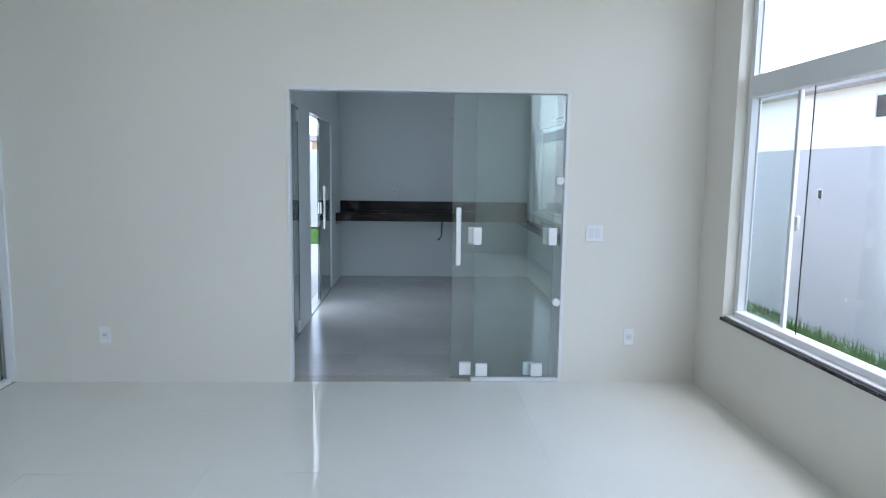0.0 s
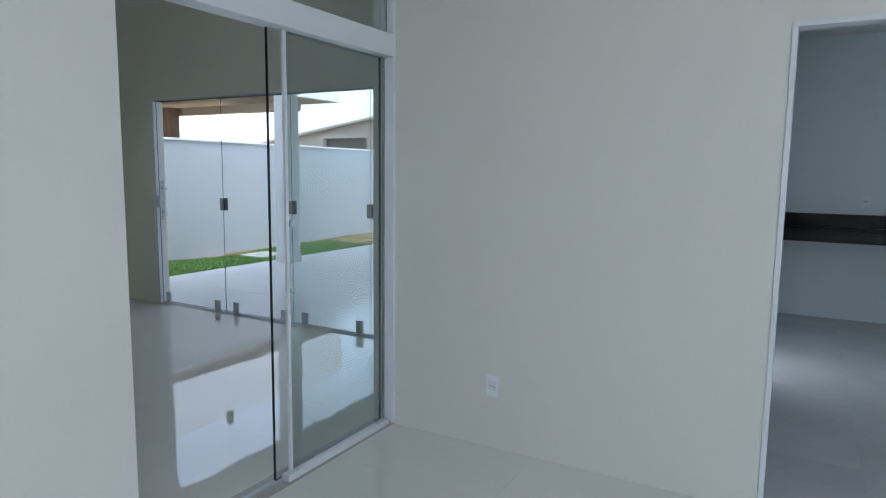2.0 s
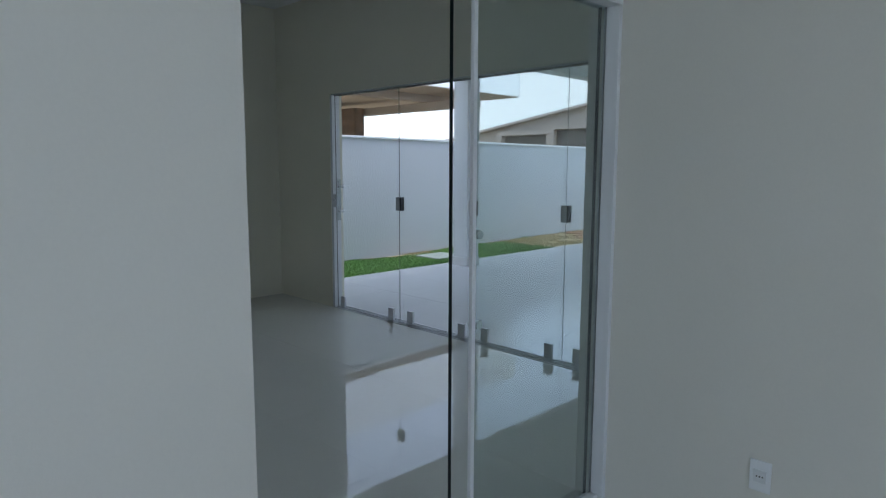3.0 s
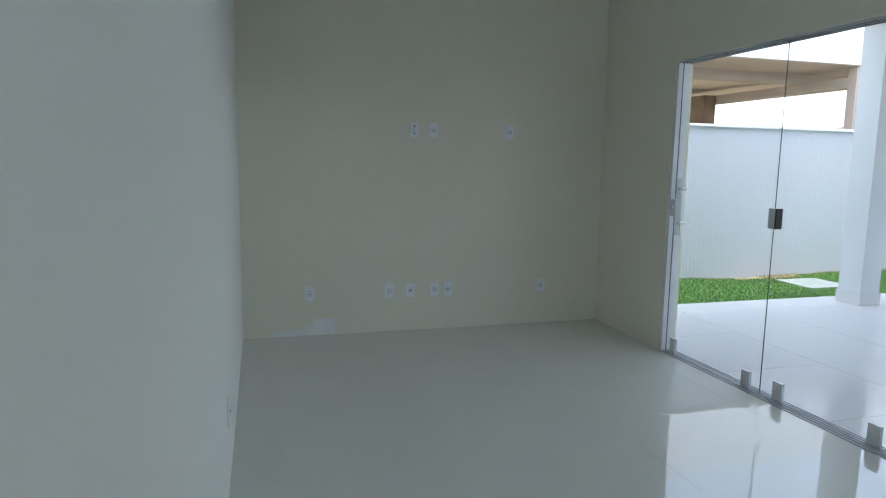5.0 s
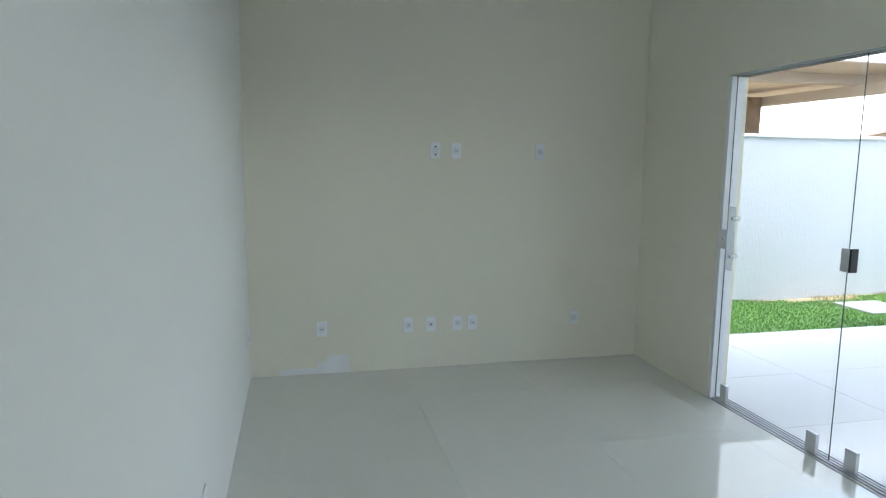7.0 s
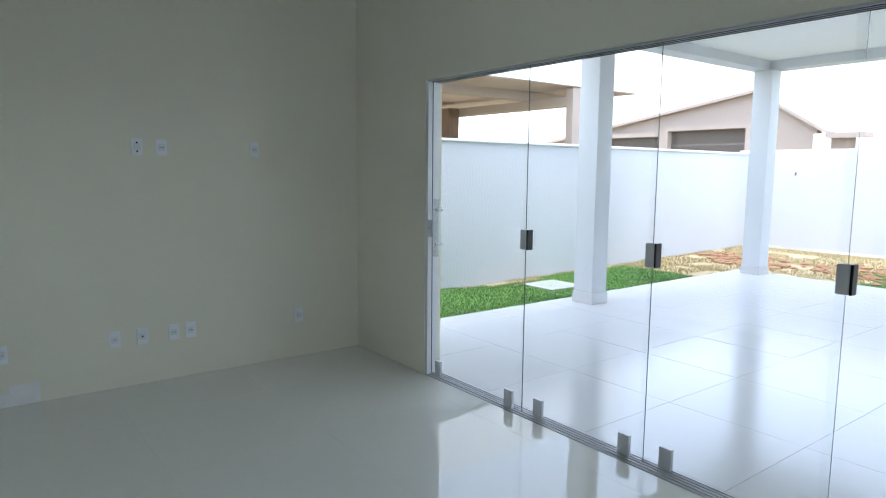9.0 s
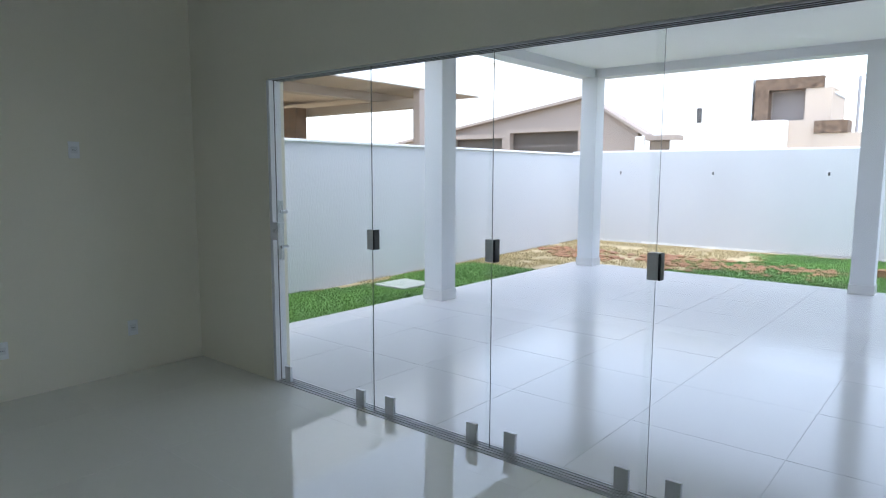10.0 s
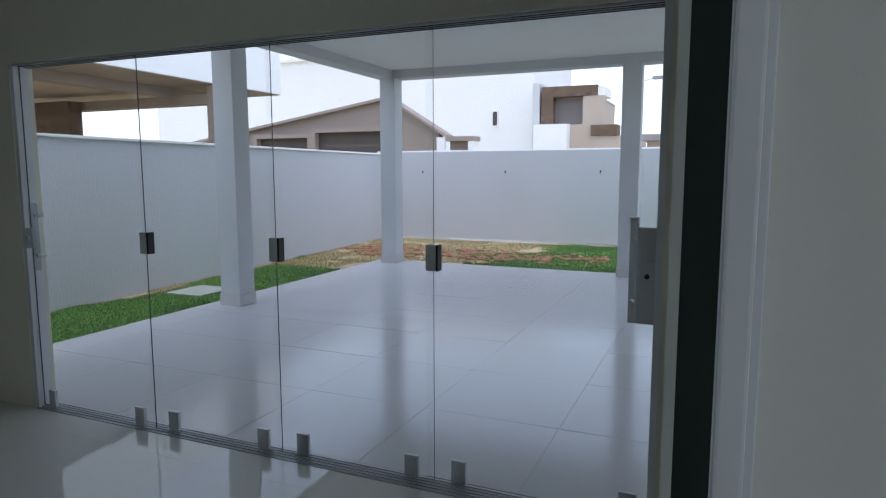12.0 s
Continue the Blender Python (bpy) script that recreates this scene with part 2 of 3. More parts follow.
# ---- floors (slabs under the tiles) ----
floor_living = structure("floor_living", boxes((XP1, XE, LIV_S, YK0, -0.2, -0.0012)), PALE_GROUT, "polished cream porcelain tile floor of the living room", "floor")
floor_tv = structure("floor_television_room", boxes((XW, XP0, YS, YT0, -0.2, -0.0012)), PALE_GROUT, "polished cream porcelain tile floor reflecting the glass doors", "floor")
floor_kitchen = structure("floor_kitchen", boxes((KX0, KX1, YK1, KY1, -0.2, -0.0012)), GROUT, "satin grey porcelain tile floor of the kitchen", "floor")
pavement = structure("pavement_terrace", boxes((-8.12, -0.87, YT1, 13.02, -0.3, -0.0225)), GROUT, "covered terrace paved in large pale porcelain tiles", "pavement")
structure("threshold_partition", boxes((XP0, XP1, YS, YK0, -0.2, 0.0)), GRANITE, "beige speckled granite threshold under the glass partition", "threshold")
structure("threshold_kitchen", boxes((-0.54, 1.455, YK0, YK1, -0.2, 0.0)), GRANITE, "beige speckled granite threshold of the kitchen doorway", "threshold")
structure("threshold_terrace", boxes((-6.64, -2.76, YT0, YT1, -0.2, -0.004)), GRANITE, "granite threshold under the sliding door rails", "threshold")

# ---- walls ----
structure("wall_north_living", pierced("y", YK0, YK1, XP1, XE + 0.15, -0.2, CEIL_Z, (-0.54, 1.455, -0.2, 2.12)), WALL, "warm white painted wall with the kitchen doorway", "wall")
WY0, WY1, WZ0, WZ1 = -2.9, 3.775, 0.57, 3.05
structure("wall_east_living", pierced("x", XE, XE + 0.15, LIV_S, YK0, -0.2, CEIL_Z, (WY0, WY1, WZ0, WZ1)), WALL, "warm white painted wall with a tall window", "wall")
structure("wall_south_living", boxes((XP0, XE + 0.15, LIV_S - 0.15, LIV_S, -0.2, CEIL_Z)), WALL, "plain warm white painted wall", "wall")
structure("wall_west_living", pierced("x", XP0, XP1, LIV_S, YT1, -0.2, CEIL_Z, (YS, YK0, -0.2, 2.98)), WALL, "warm white painted wall beside the glass partition", "wall")
structure("wall_west_television", boxes((XW - 0.15, XW, YS - 0.15, YT1, -0.2, CEIL_Z)), TVWALL, "wall toned pale olive, with rows of white outlets", "wall")
structure("wall_south_television", boxes((XW, XP0, YS - 0.15, YS, -0.2, CEIL_Z)), COOLWALL, "plain wall toned cool white, with low outlets", "wall")
structure("wall_north_television", pierced("y", YT0, YT1, XW, XP0, -0.2, CEIL_Z, (-6.64, -2.76, -0.2, 2.205)), TVWALL, "wall toned pale olive, above the terrace doors", "wall")
structure("wall_north_store", boxes((XP1, -0.87, YT0, YT1, -0.3, CEIL_Z)), OUTWALL, "plain white outside wall facing the terrace", "wall")
structure("wall_west_kitchen", pierced("x", -0.87, KX0, YK1, KY1 + 0.15, -0.2, 2.9, (4.62, 5.55, -0.2, 2.15), (6.22, 8.0, -0.2, 2.17)), KITCHEN_WALL, "white kitchen wall with two glass doors", "wall")
structure("wall_north_kitchen", boxes((KX0, KX1 + 0.15, KY1, KY1 + 0.15, -0.2, 2.9)), KITCHEN_WALL, "white kitchen wall behind the worktop", "wall")
structure("wall_east_kitchen", pierced("x", KX1, KX1 + 0.15, YK1, KY1, -0.2, 2.9, (6.2, 8.5, 1.0, 2.17)), KITCHEN_WALL, "white kitchen wall with a window", "wall")

# ---- ceilings ----
structure("ceiling_living", boxes((XP0, XE + 0.15, LIV_S - 0.15, YK1, CEIL_Z, CEIL_Z + 0.15)), CEIL, "plain white plaster ceiling", "ceiling")
structure("ceiling_television", boxes((XW - 0.15, XP0, YS - 0.15, YT1, CEIL_Z, CEIL_Z + 0.15)), CEIL, "plain white plaster ceiling", "ceiling")
structure("ceiling_kitchen", boxes((-0.87, KX1 + 0.15, YK1, KY1 + 0.15, 2.9, 3.05)), CEIL, "plain white kitchen ceiling", "ceiling")
structure("ceiling_store", boxes((XP0, -0.87, YK1, YT1, CEIL_Z, CEIL_Z + 0.15)), CEIL, "plain white ceiling of a dark side room", "ceiling")
structure("ceiling_terrace", boxes((-7.99, -0.87, YT1, 13.06, 3.215, 3.45)), CEIL, "white plastered terrace roof slab", "ceiling")
structure("beam_west", boxes((-7.95, -7.68, YT1, 13.02, 3.08, 3.215)), COLUMN, "painted beam at the terrace edge", "beam")
structure("beam_north", boxes((-7.68, -0.87, 12.73, 13.02, 3.08, 3.215)), COLUMN, "painted beam along the terrace front", "beam")


# ---- columns of the terrace ----
def column(x0, x1, y0, y1):
    c = thing("column", "grey-white painted square terrace column with tiled foot", "column", "structure", "terrace columns", (x0, y0, -0.02))
    part("shaft", boxes((0, x1 - x0, 0, y1 - y0, 0, 3.10), bevel=0.006), COLUMN, c)
    part("skirting", boxes((-0.012, x1 - x0 + 0.012, -0.012, y1 - y0 + 0.012, 0, 0.13), bevel=0.003), OTILE, c, "pale tile skirting round the foot")


column(-7.925, -7.645, 8.80, 9.06)
column(-7.895, -7.615, 12.68, 12.95)
column(-3.93, -3.66, 12.69, 12.95)

# ---- garden ground and boundary walls ----
structure("ground", boxes((-400, 400, -400, 400, -1.2, -0.32)), SOIL, "sandy ground reaching to the horizon", "ground")
garden = structure("ground_garden", boxes((-11.0, -8.12, -4, 17.4, -0.32, -0.10), (-8.12, 4.6, 13.02, 17.4, -0.32, -0.10)), SOIL, "bare sandy garden soil with patches", "ground")
side_yard = structure("ground_side_yard", boxes((XE + 0.15, 4.6, -4, 4.32, -0.32, -0.14), (KX1 + 0.15, 4.6, 4.32, 13.02, -0.32, -0.14)), SOIL, "narrow strip of garden soil beside the house", "ground")


def boundary(name, p, q, h, t, mat, label):
    """A garden wall from p to q with a white coping."""
    p, q = Vector((*p, 0)), Vector((*q, 0))
    w = tagged(new(name), label, "garden wall", kind="structure")
    w.matrix_world = Matrix.Translation(p) @ (q - p).to_track_quat("X", "Z").to_matrix().to_4x4()
    ln = (q - p).length
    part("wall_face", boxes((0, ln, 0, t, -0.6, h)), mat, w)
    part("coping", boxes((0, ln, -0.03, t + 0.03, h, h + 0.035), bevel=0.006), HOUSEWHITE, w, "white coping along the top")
    part("footing", boxes((0, ln, -0.025, 0, -0.6, -0.05)), HOUSEWHITE, w, "white footing strip")
    return w


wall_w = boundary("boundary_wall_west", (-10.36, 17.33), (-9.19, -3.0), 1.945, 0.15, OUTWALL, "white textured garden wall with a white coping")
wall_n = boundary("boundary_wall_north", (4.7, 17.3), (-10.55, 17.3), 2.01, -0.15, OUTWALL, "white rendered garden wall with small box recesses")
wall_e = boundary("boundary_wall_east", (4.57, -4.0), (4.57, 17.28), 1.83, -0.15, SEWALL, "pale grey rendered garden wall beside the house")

# ---- fittings for the glass ----
def plate(parent, name, c, size, axis, mat, label=""):
    """A small bevelled clamp or clip that grips a pane on both faces."""
    (x, y, z), (w, h, d) = c, size
    b = (x - d / 2, x + d / 2, y - w / 2, y + w / 2) if axis == "x" else (x - w / 2, x + w / 2, y - d / 2, y + d / 2)
    return part(name, boxes((*b, z - h / 2, z + h / 2), bevel=0.003), mat, parent, label)


# ---- terrace sliding door: four panes on staggered tracks ----
terrace_door = thing("door_1", "frameless sliding glass door of four clear panes, closed", "glass door", "structure")
part("head_track", boxes((-6.64, -2.76, YT0 + 0.02, YT1 - 0.02, 2.193, 2.205), bevel=0.002), RAIL, terrace_door)
for k in range(4):
    part("track_rail", boxes((-6.635, -2.765, YT0 + 0.026 + 0.026 * k, YT0 + 0.034 + 0.026 * k, -0.004, 0.010)), RAIL, terrace_door)
for k in range(3):
    part("head_groove", boxes((-6.635, -2.765, YT0 + 0.036 + 0.034 * k, YT0 + 0.044 + 0.034 * k, 2.190, 2.193)), RUBBER, terrace_door)
part("track_bed", boxes((-6.638, -2.762, YT0 + 0.006, YT1 - 0.02, -0.004, 0.003)), RAIL, terrace_door)
part("jamb", boxes((-6.64, -6.608, YT0 + 0.004, YT0 + 0.10, 0.003, 2.193), bevel=0.002), ALU, terrace_door, "white aluminium jamb")
part("jamb", boxes((-2.788, -2.76, YT0 + 0.004, YT0 + 0.12, 0.003, 2.193), bevel=0.002), ALU, terrace_door, "white aluminium jamb")
JOINTS = (-6.605, -5.612, -4.708, -3.806, -2.79)
for k in range(4):
    a, b = JOINTS[k], JOINTS[k + 1]
    y = YT0 + 0.043 + 0.026 * k
    leaf = pane("pane", terrace_door, "y", y, a - (0.05 if k else 0), b, 0.012, 2.194, GLASS, pale_start=k > 0)
    if k:
        plate(leaf, "clip", (a + 0.12, y, 0.067), (0.075, 0.115, 0.022), "y", STEEL)
    plate(leaf, "clip", (b - 0.125 if k < 3 else b - 0.09, y, 0.067), (0.075, 0.115, 0.022), "y", STEEL)
    if k == 0:
        plate(leaf, "clip", (a + 0.09, y, 0.067), (0.06, 0.115, 0.022), "y", STEEL)
    if k < 3:
        lock = plate(leaf, "clamp", (b - 0.012, y + 0.012, 1.130), (0.052, 0.125, 0.05), "y", STEEL)
        plate(lock, "seal", (b + 0.020, y + 0.012, 1.130), (0.012, 0.127, 0.048), "y", RUBBER)
# pull at the west end and lock
first_pull = part("pull_handle", boxes((-6.515, -6.445, YT0 - 0.030, YT0 - 0.016, 0.93, 1.35), bevel=0.006), ACRYLIC, terrace_door, "clear acrylic flat pull handle")
for z in (1.02, 1.27):
    bm = bmesh.new()
    stud(bm, (-6.48, YT0 - 0.018, z), (-6.48, YT0 + 0.039, z), 0.012)
    part("standoff", bm, ALU, first_pull)
lock_body = part("lock", boxes((-6.605, -6.545, YT0 + 0.0, YT0 + 0.03, 1.06, 1.19), bevel=0.006), ALU, terrace_door, "white lock with a dark keyhole")
bm = bmesh.new()
stud(bm, (-6.575, YT0 - 0.012, 1.13), (-6.575, YT0 + 0.002, 1.13), 0.014)
part("cylinder", bm, STEEL, lock_body)
# pull bar and lock at the east end
pull = part("pull_handle", boxes((-2.912, -2.875, YT1 + 0.02, YT1 + 0.055, 0.88, 1.345), bevel=0.005), STEEL, terrace_door, "brushed metal pull bar")
for z in (0.98, 1.25):
    bm = bmesh.new()
    stud(bm, (-2.894, YT0 + 0.12, z), (-2.894, YT1 + 0.03, z), 0.010)
    part("standoff", bm, STEEL, pull)
inner_pull = part("pull_handle", boxes((-2.868, -2.79, YT0 + 0.06, YT0 + 0.072, 0.905, 1.31), bevel=0.004), STEEL, terrace_door, "flat grey metal pull plate")
for z in (1.0, 1.22):
    bm = bmesh.new()
    stud(bm, (-2.829, YT0 + 0.07, z), (-2.829, YT0 + 0.118, z), 0.010)
    part("standoff", bm, STEEL, inner_pull)
end_lock = plate(terrace_door, "lock", (-2.822, YT0 + 0.052, 1.11), (0.065, 0.115, 0.016), "y", STEEL)
bm = bmesh.new()
stud(bm, (-2.822, YT0 + 0.030, 1.11), (-2.822, YT0 + 0.046, 1.11), 0.010)
part("cylinder", bm, DARK, end_lock)

# ---- glass partition between living and television room ----
partition = thing("door_2", "half-open sliding glass partition in white aluminium frame", "glass door", "structure")
part("header", boxes((-2.585, XP1 + 0.006, YS, YK0, 2.12, 2.24), bevel=0.004), ALU, partition, "white aluminium header rail")
part("jamb", boxes((-2.56, XP1 + 0.004, 4.147, YK0, 0.02, 2.12), bevel=0.003), ALU, partition)
part("stile", boxes((-2.557, -2.541, 3.345, 3.363, 0.032, 2.12), bevel=0.002), ALU, partition)
part("bottom_rail", boxes((-2.558, -2.510, 3.30, 4.147, 0.0, 0.032), bevel=0.003), ALU, partition)
pane("fixed_pane", partition, "x", -2.549, 3.363, 4.147, 0.032, 2.12, GREENGLASS)
slider = pane("sliding_pane", partition, "x", -2.567, 3.265, 4.13, 0.012, 2.12, GLASS, 0.016)
part("guide_rail", boxes((-2.584, -2.559, 2.53, 4.16, 0.0, 0.008)), RAIL, partition)
for z in (0.92, 1.24):
    bm = bmesh.new()
    stud(bm, (-2.608, 3.41, z), (-2.564, 3.41, z), 0.016, 14)
    part("pull_knob", bm, PLASTIC, slider, "small white pull knob")
part("transom_jamb", boxes((-2.57, XP1 + 0.003, 4.14, YK0, 2.24, 2.98), bevel=0.003), ALU, partition)
part("transom_jamb", boxes((-2.57, XP1 + 0.003, YS, 2.54, 2.24, 2.98), bevel=0.003), ALU, partition)
part("transom_head", boxes((-2.57, XP1 + 0.003, 2.54, 4.14, 2.94, 2.98), bevel=0.003), ALU, partition)
pane("transom_pane", partition, "x", -2.53, 2.54, 4.14, 2.24, 2.94, GREENGLASS)

# ---- kitchen glass door ----
kdoor = thing("door_3", "half-open frameless sliding glass door to the kitchen", "glass door", "structure")
part("jamb", boxes((-0.54, -0.518, YK0 - 0.006, YK0 + 0.07, 0, 2.098), bevel=0.003), ALU, kdoor)
part("jamb", boxes((1.433, 1.455, YK0 - 0.006, YK0 + 0.07, 0, 2.098), bevel=0.003), ALU, kdoor)
part("header", boxes((-0.54, 1.455, YK0 - 0.008, YK0 + 0.09, 2.098, 2.12), bevel=0.003), ALU, kdoor)
part("header_cover", boxes((0.79, 1.455, YK0 - 0.016, YK0 - 0.008, 2.101, 2.122), bevel=0.002), ALU, kdoor)
part("bottom_rail", boxes((0.785, 1.433, YK0 + 0.005, YK0 + 0.035, 0, 0.028), bevel=0.003), ALU, kdoor)
fixed = pane("fixed_pane", kdoor, "y", YK0 + 0.02, 0.80, 1.433, 0.028, 2.098, GREENGLASS)
slide = pane("sliding_pane", kdoor, "y", YK0 + 0.06, 0.635, 1.38, 0.012, 2.098, GREENGLASS, 0.010)
for x in (0.815, 1.365):
    plate(fixed, "clamp", (x, YK0 + 0.02, 1.085), (0.06, 0.125, 0.03), "y", PLASTIC)
for x in (0.775, 1.325):
    plate(slide, "clamp", (x, YK0 + 0.06, 1.085), (0.045, 0.12, 0.03), "y", PLASTIC)
for x in (0.865, 1.275):
    plate(fixed, "clip", (x, YK0 + 0.02, 0.085), (0.085, 0.095, 0.028), "y", PLASTIC)
for x in (0.745, 1.225):
    plate(slide, "clip", (x, YK0 + 0.06, 0.085), (0.085, 0.095, 0.028), "y", PLASTIC)
for z in (1.49, 0.60):
    bm = bmesh.new()
    stud(bm, (1.405, YK0 - 0.002, z), (1.405, YK0 + 0.03, z), 0.028, 16)
    part("wall_clip", bm, PLASTIC, fixed)
kpull = part("pull_handle", boxes((0.66, 0.695, YK0 - 0.01, YK0 + 0.02, 0.87, 1.29), bevel=0.006), PLASTIC, slide, "white pull handle")
for z in (0.95, 1.21):
    bm = bmesh.new()
    stud(bm, (0.677, YK0 + 0.015, z), (0.677, YK0 + 0.058, z), 0.010)
    part("standoff", bm, PLASTIC, kpull)

# ---- tall living room window ----
win = thing("window_1", "tall white aluminium window with sliding panes and transom", "window", "structure")
XF0, XF1 = 2.535, 2.60
part("window_frame", boxes((XF0, XF1, WY1 - 0.05, WY1, WZ0 + 0.03, WZ1), bevel=0.003), ALU, win)
part("window_frame", boxes((XF0, XF1, WY0, WY0 + 0.05, WZ0 + 0.03, WZ1), bevel=0.003), ALU, win)
part("window_frame", boxes((XF0, XF1, WY0 + 0.05, WY1 - 0.05, WZ1 - 0.05, WZ1), bevel=0.003), ALU, win)
part("bottom_rail", boxes((XF0 - 0.02, XF1, WY0 + 0.05, WY1 - 0.05, WZ0 + 0.03, WZ0 + 0.07), bevel=0.003), ALU, win)
part("mullion", boxes((XF0 - 0.02, XF1, WY0 + 0.05, WY1 - 0.05, 2.045, 2.18), bevel=0.004), ALU, win, "broad white mullion rail")
part("window_sill", boxes((XE - 0.018, XF0 - 0.02, WY0, WY1, WZ0, WZ0 + 0.022), bevel=0.003), BLACKGRANITE, win, "dark polished granite sill")
part("sill_board", boxes((XE + 0.012, XF1, WY0 + 0.004, WY1 - 0.004, WZ0 + 0.022, WZ0 + 0.030)), ALU, win)
pane("transom_pane", win, "x", 2.57, WY0 + 0.05, WY1 - 0.05, 2.18, WZ1 - 0.05, GLASS)
pane("fixed_pane", win, "x", 2.586, 3.26, WY1 - 0.05, WZ0 + 0.07, 2.045, GREENGLASS)
part("stile", boxes((2.575, 2.597, 3.255, 3.285, WZ0 + 0.07, 2.045), bevel=0.002), ALU, win)
leaf = pane("sliding_pane", win, "x", 2.555, 1.6, 3.09, WZ0 + 0.07, 2.045, GLASS)
part("seal", boxes((2.5525, 2.5575, 3.09, 3.093, WZ0 + 0.07, 2.045)), RUBBER, leaf)
plate(leaf, "latch", (2.545, 3.145, 1.28), (0.03, 0.085, 0.02), "x", PLASTIC)
leaf = pane("sliding_pane", win, "x", 2.555, -0.2, 1.58, WZ0 + 0.07, 2.045, GLASS)
pane("fixed_pane", win, "x", 2.585, WY0 + 0.05, -0.16, WZ0 + 0.07, 2.045, GREENGLASS)

# ---- kitchen: side doors, window, worktops ----
side = thing("door_4", "narrow glass door to a dark side room", "glass door", "structure")
part("frame", boxes((-0.80, -0.74, 4.62, 4.66, 0, 2.15), (-0.80, -0.74, 5.51, 5.55, 0, 2.15), (-0.80, -0.74, 4.66, 5.51, 2.11, 2.15)), ALU, side)
leaf = pane("pane", side, "x", -0.705, 4.58, 5.52, 0.01, 2.1, GREENGLASS)
plate(leaf, "clip", (-0.705, 5.47, 0.09), (0.07, 0.10, 0.028), "x", PLASTIC)
plate(leaf, "clip", (-0.705, 5.47, 2.02), (0.07, 0.10, 0.028), "x", PLASTIC)
back = thing("door_5", "open sliding glass door from kitchen to terrace", "glass door", "structure")
part("frame", boxes((-0.80, -0.715, 6.22, 6.26, 0, 2.17), bevel=0.003), ALU, back)
part("frame", boxes((-0.80, -0.715, 7.96, 8.0, 0, 2.17), bevel=0.003), ALU, back)
part("head_rail", boxes((-0.80, -0.715, 6.26, 7.96, 2.12, 2.17), bevel=0.003), ALU, back)
part("sill_rail", boxes((-0.85, -0.722, 6.26, 7.96, -0.1, 0.012)), RAIL, back)
leaf = pane("pane", back, "x", -0.77, 7.12, 7.96, 0.012, 2.12, GREENGLASS)
leaf2 = pane("pane", back, "x", -0.735, 7.02, 7.88, 0.012, 2.12, GREENGLASS)
hb = part("pull_handle", bar(-0.69, 7.10, 0.85, 1.35, 0.014), STEEL, leaf2, "metal pull bar")
plate(leaf2, "lock", (-0.735, 7.06, 1.1), (0.07, 0.13, 0.04), "x", STEEL)
structure("wall_store", boxes((-2.49, -0.87, YK1, YK1 + 0.01, 0, CEIL_Z)), WALL, "plain wall of the dark side room", "wall")
structure("floor_store", boxes((XP1, -0.87, YK1 + 0.01, YT0, -0.2, 0)), KTILE, "grey floor of the dark side room", "floor")

kwin = thing("window_2", "white framed kitchen window with louvred shutter", "window", "structure")
for b in ((6.2, 6.25, 1.0, 2.17), (8.45, 8.5, 1.0, 2.17)):
    part("window_frame", boxes((KX1 + 0.06, KX1 + 0.12, *b), bevel=0.003), ALU, kwin)
for z0, z1 in ((1.0, 1.04), (2.12, 2.17)):
    part("window_frame", boxes((KX1 + 0.05, KX1 + 0.12, 6.25, 8.45, z0, z1), bevel=0.003), ALU, kwin)
part("window_frame", boxes((KX1 + 0.06, KX1 + 0.12, 7.02, 7.07, 1.04, 2.12), bevel=0.003), ALU, kwin)
pane("pane", kwin, "x", KX1 + 0.09, 6.25, 7.02, 1.04, 2.12, SMOKEGLASS)
pane("pane", kwin, "x", KX1 + 0.09, 7.07, 8.45, 1.04, 2.12, SMOKEGLASS)
shut = part("shutter", boxes((KX1 + 0.125, KX1 + 0.145, 7.07, 7.11, 1.04, 2.12), (KX1 + 0.125, KX1 + 0.145, 8.41, 8.45, 1.04, 2.12)), ALU, kwin, "white louvred shutter")
bm = bmesh.new()
add_box(bm, -0.02, 0.02, 0, 1.3, -0.004, 0.004)
slat = mesh_of("slat", bm, ALU)
for k in range(20):
    s = new("slat", slat)
    s.parent = shut
    s.matrix_basis = pose(KX1 + 0.135, 7.11, 1.07 + 0.052 * k, 0, 58, 0)

counter = tagged(part("worktop", boxes((KX0 + 0.005, KX1 - 0.005, 8.34, 8.915, 0.93, 0.96), (KX0 + 0.005, KX1 - 0.28, 8.34, 8.37, 0.85, 0.93), (1.74, KX1 - 0.005, 5.6, 8.34, 0.93, 0.96), (1.74, 1.77, 5.6, 8.34, 0.85, 0.93), bevel=0.003), BLACKGRANITE), "black polished granite worktop fixed along two kitchen walls", "worktop")
part("backsplash", boxes((KX0 + 0.005, KX1 - 0.03, 8.895, 8.917, 0.962, 1.10)), BLACKGRANITE, counter)
part("bracket", boxes((KX0 + 0.003, KX0 + 0.03, 8.36, 8.918, 0.80, 0.928)), GREYGRANITE, counter)
part("bracket", boxes((1.78, KX1 - 0.003, 5.62, 5.66, 0.80, 0.928)), GREYGRANITE, counter)
waste = tagged(tube("waste_hose", [(0.74, 8.60, 0.93), (0.74, 8.60, 0.72), (0.735, 8.59, 0.63), (0.70, 8.57, 0.58), (0.685, 8.56, 0.585)], 0.010, CABLE), "thin black hose hanging below the worktop", "hose")


